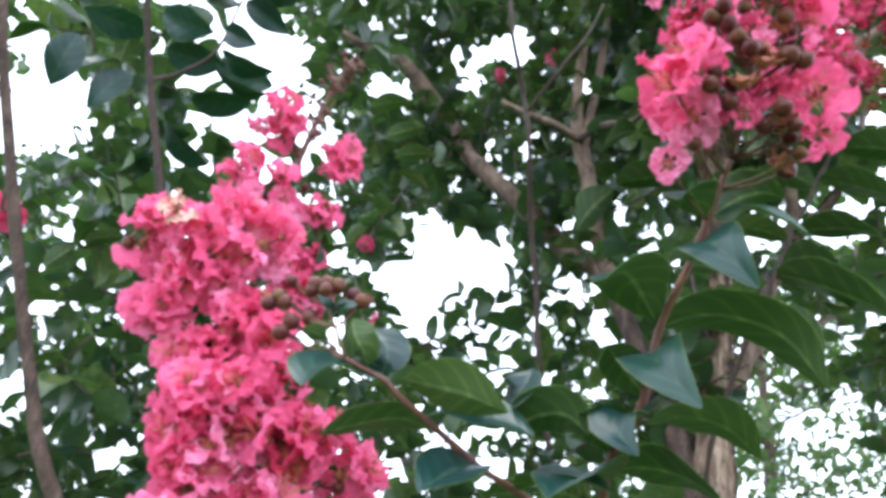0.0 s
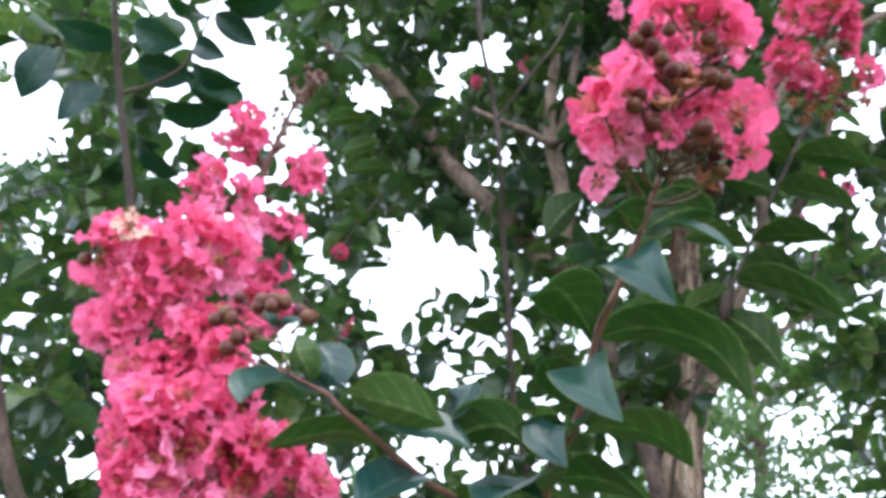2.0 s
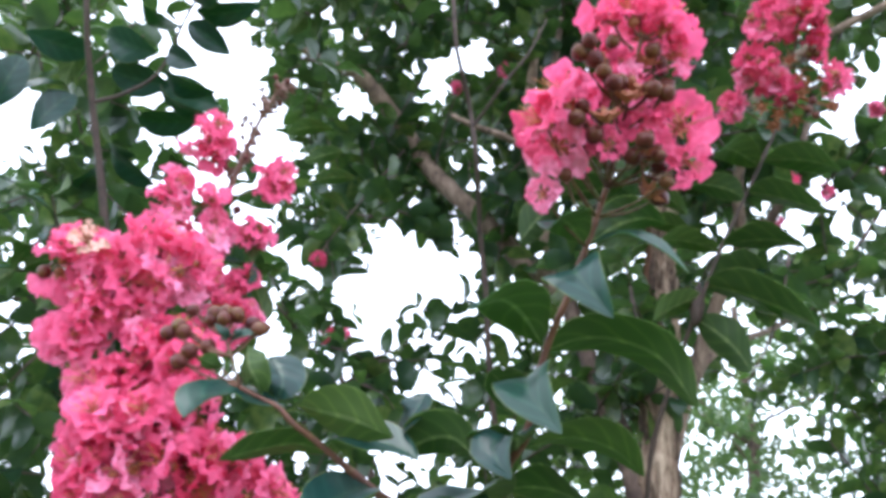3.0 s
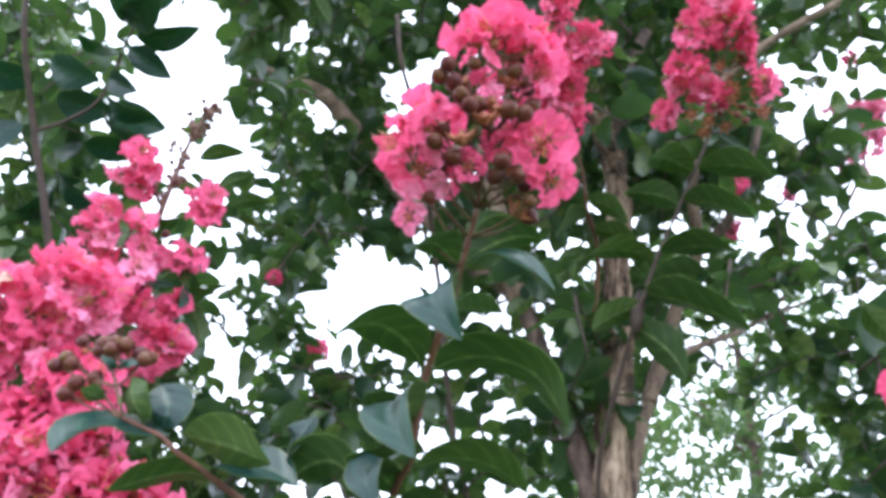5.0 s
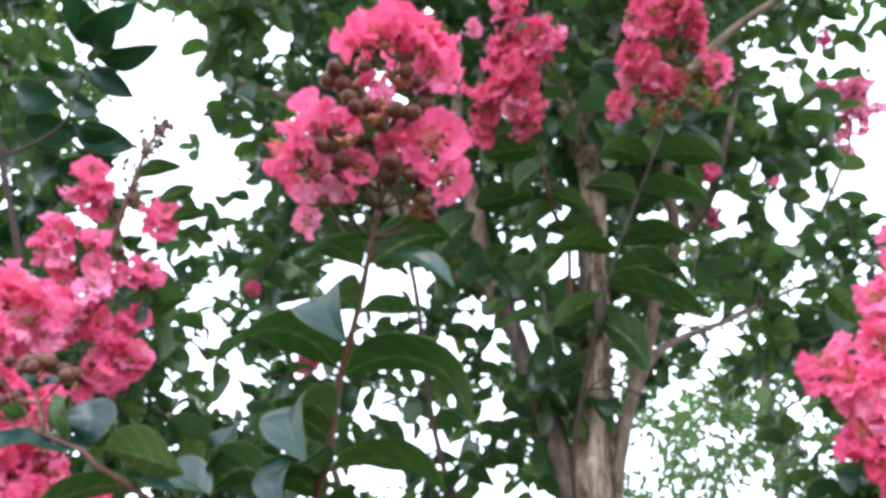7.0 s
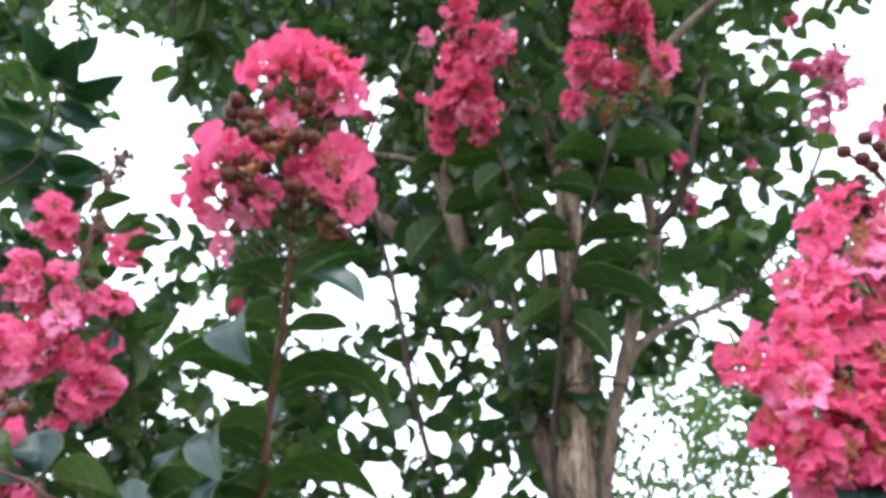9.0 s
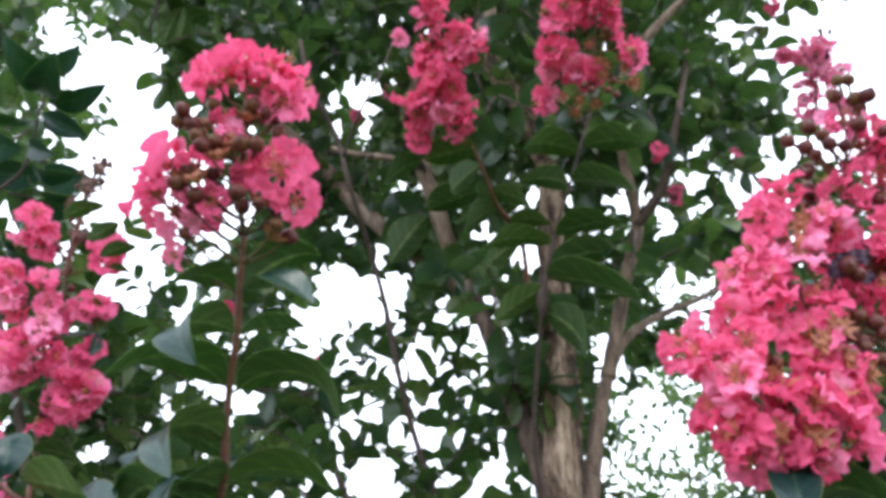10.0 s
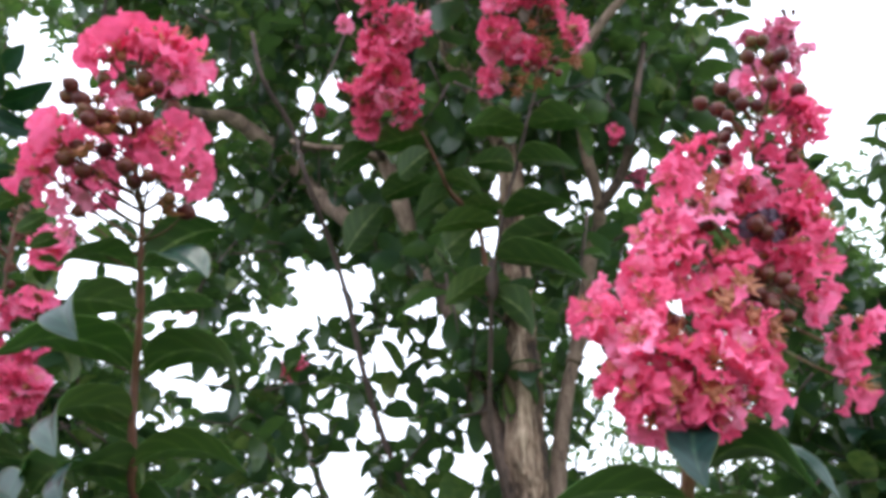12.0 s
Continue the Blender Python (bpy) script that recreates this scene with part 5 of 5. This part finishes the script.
b6 = stem_of("flowering_branch", [(0.305, 0.945, 1.60), (0.287, 0.86, 1.70), (0.296, 0.78, 1.79), (0.307, 0.726, 1.851), (0.321, 0.700, 1.902), (0.342, 0.676, 1.960), (0.367, 0.648, 2.031)], 0.0030, 0.0016,
             "slender dark shoot before the trunk, paired leaves and pink flower head", mat=twig_mat)
h6 = panicle(b6, [(0.383, 0.584, 2.172), (0.377, 0.618, 2.111), (0.367, 0.648, 2.031)], [
    (0.345, 0.589, 2.125, 0.029), (0.388, 0.586, 2.130, 0.026), (0.329, 0.613, 2.077, 0.024), (0.362, 0.621, 2.072, 0.024), (0.418, 0.607, 2.071, 0.019), (0.355, 0.573, 2.158, 0.026), (0.322, 0.641, 2.052, 0.018), (0.405, 0.60, 2.108, 0.016)],
    47, 0.50, 0.10, 4, 0.12, 1.05, "pink flower head mixed with brown spent calyxes")
# bare calyxes and seed buds at its lower eastern side
for n, p in enumerate(((0.370, 0.612, 2.097), (0.378, 0.612, 2.073), (0.395, 0.612, 2.106), (0.407, 0.612, 2.092), (0.380, 0.612, 2.054), (0.391, 0.612, 2.043), (0.404, 0.612, 2.063), (0.409, 0.612, 2.040), (0.367, 0.612, 2.033), (0.354, 0.612, 2.021), (0.337, 0.612, 2.027), (0.393, 0.612, 2.024), (0.371, 0.612, 2.015), (0.348, 0.612, 2.005), (0.361, 0.612, 2.041), (0.414, 0.612, 2.037), (0.384, 0.612, 2.066), (0.385, 0.612, 2.031))):
    foot = V(0.372, 0.634, 2.066).lerp(V(0.377, 0.618, 2.111), min(1.0, max(0.0, (p[2] - 2.03) / 0.09)))
    bm = bmesh.new()
    tube(bm, smooth([foot, foot.lerp(V(*p), 0.5) - V(0, 0, 0.003), V(*p)], 3), 0.0010, 0.0007, 5)
    part("side_stalk", bm, calyx_mat if n % 2 else stalk_mat, h6)
    if n % 3 == 2:
        add_bud(h6, p, V(*p) - foot, 0.9)
    else:
        ob = shared("calyx", spent, None, h6)
        ob.matrix_basis = facing(V(*p), V(*p) - foot, n, 1.15)
for n, (a, b, spin) in enumerate((
        ((0.356, 0.663, 1.995), (0.420, 0.626, 1.968), 15), ((0.353, 0.667, 1.990), (0.290, 0.616, 1.963), -10), ((0.342, 0.676, 1.960), (0.404, 0.636, 1.916), 25), ((0.339, 0.680, 1.954), (0.283, 0.702, 1.979), 0),
        ((0.321, 0.700, 1.902), (0.392, 0.655, 1.888), 20), ((0.318, 0.703, 1.896), (0.243, 0.687, 1.883), -15), ((0.307, 0.722, 1.863), (0.406, 0.679, 1.809), 25), ((0.307, 0.723, 1.857), (0.398, 0.761, 1.901), 10),
        ((0.307, 0.726, 1.851), (0.253, 0.721, 1.810), 0), ((0.303, 0.745, 1.832), (0.345, 0.695, 1.761), -20))):
    add_leaf(b6, a, b, 0.6, 1.1, n % 4, spin)
bm = bmesh.new()
ball(bm, Matrix.Translation((0.304, 0.735, 1.842)) @ Matrix.Rotation(0.35, 4, "X") @ Matrix.Diagonal((0.55, 0.55, 1.6, 1)), 0.014, 0, 9, 12, 0.06, 0.3)
part("knot", bm, twig_mat, b6, "dark swollen knot on the stem")
b7 = stem_of("leafy_branch", [(0.285, 0.93, 1.90), (0.280, 0.862, 1.982), (0.253, 0.778, 1.990), (0.242, 0.74, 2.01), (0.228, 0.705, 2.035)], 0.004, 0.0015, "thin brown shoot with paired green leaves beside the trunk")
for n, (a, b, spin) in enumerate((((0.235, 0.722, 2.019), (0.204, 0.695, 1.963), 0), ((0.247, 0.758, 2.001), (0.295, 0.737, 1.961), 10), ((0.253, 0.778, 1.99), (0.213, 0.746, 1.938), -10), ((0.278, 0.855, 1.982), (0.227, 0.836, 1.920), 10), ((0.262, 0.81, 1.987), (0.32, 0.80, 1.975), 10))):
    add_leaf(b7, a, b, 0.6, 1.1, n % 4, spin)

# ---- the broad head with dark leaves under it ----
b8 = stem_of("flowering_branch", [(0.312, 0.955, 1.00), (0.36, 0.80, 1.22), (0.41, 0.58, 1.43), (0.422, 0.456, 1.533), (0.425, 0.411, 1.566), (0.430, 0.394, 1.597)], 0.006, 0.0026,
             "stout shoot carrying a broad pyramid of bright crinkled pink flowers")
h8_axis = [(0.523, 0.412, 1.838), (0.506, 0.414, 1.784), (0.488, 0.420, 1.715), (0.449, 0.404, 1.644), (0.430, 0.394, 1.597)]
h8 = panicle(b8, h8_axis, [(0.506, 0.398, 1.815, 0.008), (0.529, 0.404, 1.793, 0.011), (0.534, 0.404, 1.776, 0.010), (0.47, 0.43, 1.74, 0.022), (0.50, 0.435, 1.70, 0.022), (0.43, 0.42, 1.66, 0.024), (0.47, 0.425, 1.62, 0.020), (0.43, 0.405, 1.625, 0.018), (0.512, 0.45, 1.742, 0.020), (0.525, 0.455, 1.725, 0.018)],
             53, 0.26, 0.10, 14, 0.15, 0.95, "broad pyramid of bright pink crinkled flowers")
h8_line, h8_rng = smooth(h8_axis, 8), random.Random(54)
# its outer tufts of two or three open flowers: the top, the broad middle, the eastern side
h8_top = ((0.458, 0.395, 1.762, 3), (0.441, 0.395, 1.738, 3), (0.428, 0.392, 1.710, 2), (0.476, 0.395, 1.747, 3), (0.494, 0.400, 1.738, 2), (0.516, 0.405, 1.764, 3), (0.523, 0.405, 1.736, 3), (0.527, 0.410, 1.718, 2), (0.453, 0.385, 1.717, 1), (0.508, 0.402, 1.823, 1), (0.523, 0.402, 1.799, 2), (0.532, 0.402, 1.785, 2), (0.521, 0.402, 1.776, 1), (0.539, 0.402, 1.793, 1))
h8_middle = ((0.429, 0.385, 1.687, 3), (0.404, 0.380, 1.672, 3), (0.380, 0.378, 1.649, 2), (0.393, 0.370, 1.632, 3), (0.414, 0.372, 1.651, 3), (0.443, 0.378, 1.665, 2), (0.456, 0.390, 1.685, 2), (0.458, 0.378, 1.650, 3), (0.430, 0.362, 1.620, 2), (0.448, 0.370, 1.628, 2), (0.470, 0.385, 1.632, 2), (0.399, 0.370, 1.610, 3), (0.409, 0.372, 1.591, 3), (0.422, 0.370, 1.601, 2), (0.448, 0.380, 1.596, 3), (0.464, 0.385, 1.603, 2))
h8_side = ((0.503, 0.405, 1.691, 2), (0.518, 0.410, 1.681, 2), (0.509, 0.410, 1.656, 3), (0.518, 0.415, 1.634, 2), (0.535, 0.420, 1.645, 2), (0.528, 0.420, 1.612, 1), (0.378, 0.385, 1.662, 2), (0.387, 0.375, 1.621, 2), (0.416, 0.400, 1.703, 2), (0.495, 0.410, 1.777, 1))
for tufts in (h8_top, h8_middle, h8_side):
    for x, y, z, count in tufts:
        c = V(x, y, z)
        foot = min(h8_line, key=lambda q: abs(q.z - z - 0.045) if x > 0.5 and z < 1.67 else (q - c).length + 0.5 * abs(q.z - z + 0.025))
        out = (c - foot).normalized()
        c = c - out * 0.007
        bm = bmesh.new()
        tube(bm, smooth([foot, foot.lerp(c, 0.55) - V(0, 0, 0.004), c], 3), 0.0013, 0.0008, 5)
        part("side_stalk", bm, stalk_mat, h8)
        for k in range(min(count, 2)):
            p = c + rand_dir(h8_rng) * 0.008 * (count > 1)
            ob = shared("flower", open_flowers[h8_rng.randrange(4)] if k == 0 else flowers[h8_rng.randrange(6)], None, h8)
            ob.matrix_basis = facing(p, (out + V(0, -0.25, 0.1) + 0.6 * rand_dir(h8_rng)).normalized(), h8_rng.uniform(0, 6.3), h8_rng.uniform(0.74, 0.92))
for p in ((0.467, 0.392, 1.797), (0.477, 0.392, 1.791), (0.482, 0.392, 1.807), (0.492, 0.392, 1.793), (0.501, 0.392, 1.791), (0.503, 0.392, 1.831), (0.508, 0.392, 1.844), (0.515, 0.392, 1.844), (0.524, 0.392, 1.830), (0.528, 0.392, 1.800), (0.513, 0.392, 1.807), (0.482, 0.392, 1.785), (0.489, 0.392, 1.800), (0.482, 0.392, 1.673), (0.490, 0.392, 1.669), (0.493, 0.392, 1.662), (0.481, 0.392, 1.654), (0.488, 0.392, 1.647), (0.475, 0.392, 1.662),
          (0.480, 0.395, 1.672), (0.482, 0.395, 1.658), (0.469, 0.388, 1.648), (0.482, 0.395, 1.644), (0.473, 0.395, 1.676), (0.448, 0.383, 1.689), (0.426, 0.372, 1.640)):
    foot = min(h8_line, key=lambda q: abs(q.z - p[2] + 0.012))
    bm = bmesh.new()
    tube(bm, smooth([foot, foot.lerp(V(*p), 0.55) - V(0, 0, 0.003), V(*p)], 3), 0.0011, 0.0006, 5)
    part("side_stalk", bm, stalk_mat, h8)
    add_bud(h8, p, V(*p) - foot, h8_rng.uniform(0.85, 1.1))
for n, (spine, width, *face) in enumerate((
        ([(0.431, 0.394, 1.598), (0.423, 0.370, 1.578), (0.421, 0.358, 1.563), (0.423, 0.353, 1.552)], 0.026, (-0.2, -0.9, -0.3)),
        ([(0.427, 0.408, 1.566), (0.448, 0.400, 1.579), (0.466, 0.395, 1.575), (0.482, 0.388, 1.553)], 0.034, (0.0, 0.25, 0.95), (0.4, 0.1, 0.9)),
        ([(0.430, 0.405, 1.580), (0.462, 0.418, 1.582), (0.486, 0.414, 1.575), (0.497, 0.408, 1.553)], 0.028, (0.2, -0.3, 0.9)),
        ([(0.425, 0.411, 1.556), (0.396, 0.401, 1.559), (0.369, 0.391, 1.557), (0.345, 0.385, 1.547)], 0.040, (0.0, 0.25, 0.95)),
        ([(0.426, 0.411, 1.566), (0.45, 0.43, 1.585), (0.478, 0.447, 1.592)], 0.034, (0.0, 0.3, 0.95)), ([(0.424, 0.43, 1.552), (0.45, 0.415, 1.55), (0.47, 0.40, 1.535)], 0.030, (0.0, 0.3, 0.95)))):
    bent_leaf(b8, spine, width, *face, seed=1.3 * n)

for n, p in enumerate(((0.415, 0.368, 1.634), (0.419, 0.368, 1.637), (0.413, 0.368, 1.631), (0.454, 0.372, 1.652), (0.457, 0.372, 1.654), (0.415, 0.360, 1.600), (0.414, 0.360, 1.603), (0.436, 0.362, 1.599), (0.439, 0.362, 1.601), (0.459, 0.385, 1.738), (0.457, 0.385, 1.734), (0.468, 0.375, 1.661), (0.466, 0.375, 1.665), (0.475, 0.375, 1.633), (0.479, 0.375, 1.636), (0.469, 0.375, 1.642))):
    foot = min(h8_line, key=lambda q: (q - V(*p)).length)
    ob = shared("calyx", spent, None, h8)
    ob.matrix_basis = facing(V(*p).lerp(foot, 0.15), V(*p) - foot, n, 1.1)
ob = shared("withered_flower", withered, None, h8, "withered dark purple flower")
ob.matrix_basis = facing(V(0.488, 0.398, 1.705), (-0.3, -0.9, 0.2), 0.4, 0.72)

# ---- small heads farther off ----
b9 = stem_of("flowering_branch", [(0.71, 1.40, 2.165), (0.79, 1.28, 2.28), (0.855, 1.22, 2.42), (0.868, 1.22, 2.47)], 0.005, 0.0025, "far twig with a thin airy flower head, its pink paled for backlight")
panicle(b9, [(0.90, 1.18, 2.62), (0.88, 1.20, 2.54), (0.868, 1.22, 2.47)], [(0.825, 1.195, 2.571, 0.027), (0.883, 1.182, 2.555, 0.041), (0.871, 1.224, 2.511, 0.040), (0.915, 1.216, 2.532, 0.030), (0.855, 1.19, 2.545, 0.030), (0.89, 1.20, 2.585, 0.026), (0.862, 1.26, 2.463, 0.026)], 59, 0.30, 0.08, 6, 0.08, 1.0, "airy pink flower head, paled for backlight and haze", kinds=backlit_flowers)
for n, (a, b, c, rad) in enumerate((
        ((0.10, 0.94, 2.40), (0.08, 0.945, 2.36), (0.053, 0.965, 2.353), 0.014), ((-0.064, 1.184, 2.267), (-0.05, 1.12, 2.34), (-0.032, 1.069, 2.386), 0.014),
        ((0.60, 1.28, 2.07), (0.65, 1.20, 2.25), (0.687, 1.171, 2.330), 0.016), ((0.50, 0.987, 2.135), (0.53, 1.05, 2.15), (0.538, 1.072, 2.170), 0.016),
        ((0.465, 1.01, 2.10), (0.47, 0.93, 2.11), (0.477, 0.871, 2.126), 0.011), ((0.64, 0.80, 2.44), (0.68, 0.88, 2.46), (0.722, 0.974, 2.483), 0.014),
        ((-0.31, 1.79, 2.09), (-0.318, 1.81, 2.10), (-0.319, 1.815, 2.126), 0.036), ((-0.12, 1.19, 2.337), (-0.17, 1.02, 2.05), (-0.188, 0.969, 1.948), 0.010),
        ((-0.461, 0.596, 1.784), (-0.55, 0.72, 1.80), (-0.625, 0.819, 1.844), 0.024))):
    t = stem_of("flowering_twig", [a, b, c], 0.0018, 0.0010, "small twig tip with a few pink flowers", mat=twig_mat)
    panicle(t, [c, V(*b) * 0.3 + V(*c) * 0.7], [(*c, rad)], 70 + n, 0.8, 0.05, 0, 0.05, 1.0)

# ---- the tree behind, its leaf green lightened for haze ----
far_rng = random.Random(17)
bm = bmesh.new()
tube(bm, smooth([(2.6, 6.4, -0.05), (2.55, 6.35, 1.0), (2.45, 6.3, 2.0), (2.5, 6.35, 3.2), (2.4, 6.4, 4.6)], 8), 0.10, 0.03, 10, 0.15, 0.1, 2)
tree2 = tagged(part("broadleaf_tree", bm, shaded_limb_mat), "distant broadleaf tree with sparse green foliage lightened for haze", "tree")
far_spots = []
far_bm = bmesh.new()
for k in range(345):
    c = V(2.55, 6.3, 3.1) + V(far_rng.gauss(0, 1.1), far_rng.gauss(0, 0.8), far_rng.gauss(0, 0.85))
    trunk_point = V(2.5, 6.35, min(4.5, max(1.4, c.z - 0.5)))
    if k % 20 == 0:
        tube(far_bm, smooth([trunk_point, (trunk_point + c) / 2 + V(0, 0, 0.12), c], 4), 0.016, 0.004, 5)
    for j in range(far_rng.randrange(16, 38)):
        far_spots.append((c + rand_dir(far_rng) * far_rng.uniform(0.02, 0.22), (rand_dir(far_rng) - V(0, 0, 0.3)).normalized(), far_rng.uniform(0.06, 0.10), far_rng.uniform(-60, 60), 1.0, False))
part("limb", far_bm, shaded_limb_mat, tree2)
joined_leaves("foliage", far_spots, far_mat, [(0.55, 0.6, 1.0, 0.3, 0.1, 3, 2, 1.0), (0.65, 0.9, 1.0, 0.2, 0.1, 3, 2, 2.0)], tree2, "sparse green leaves lightened for haze")
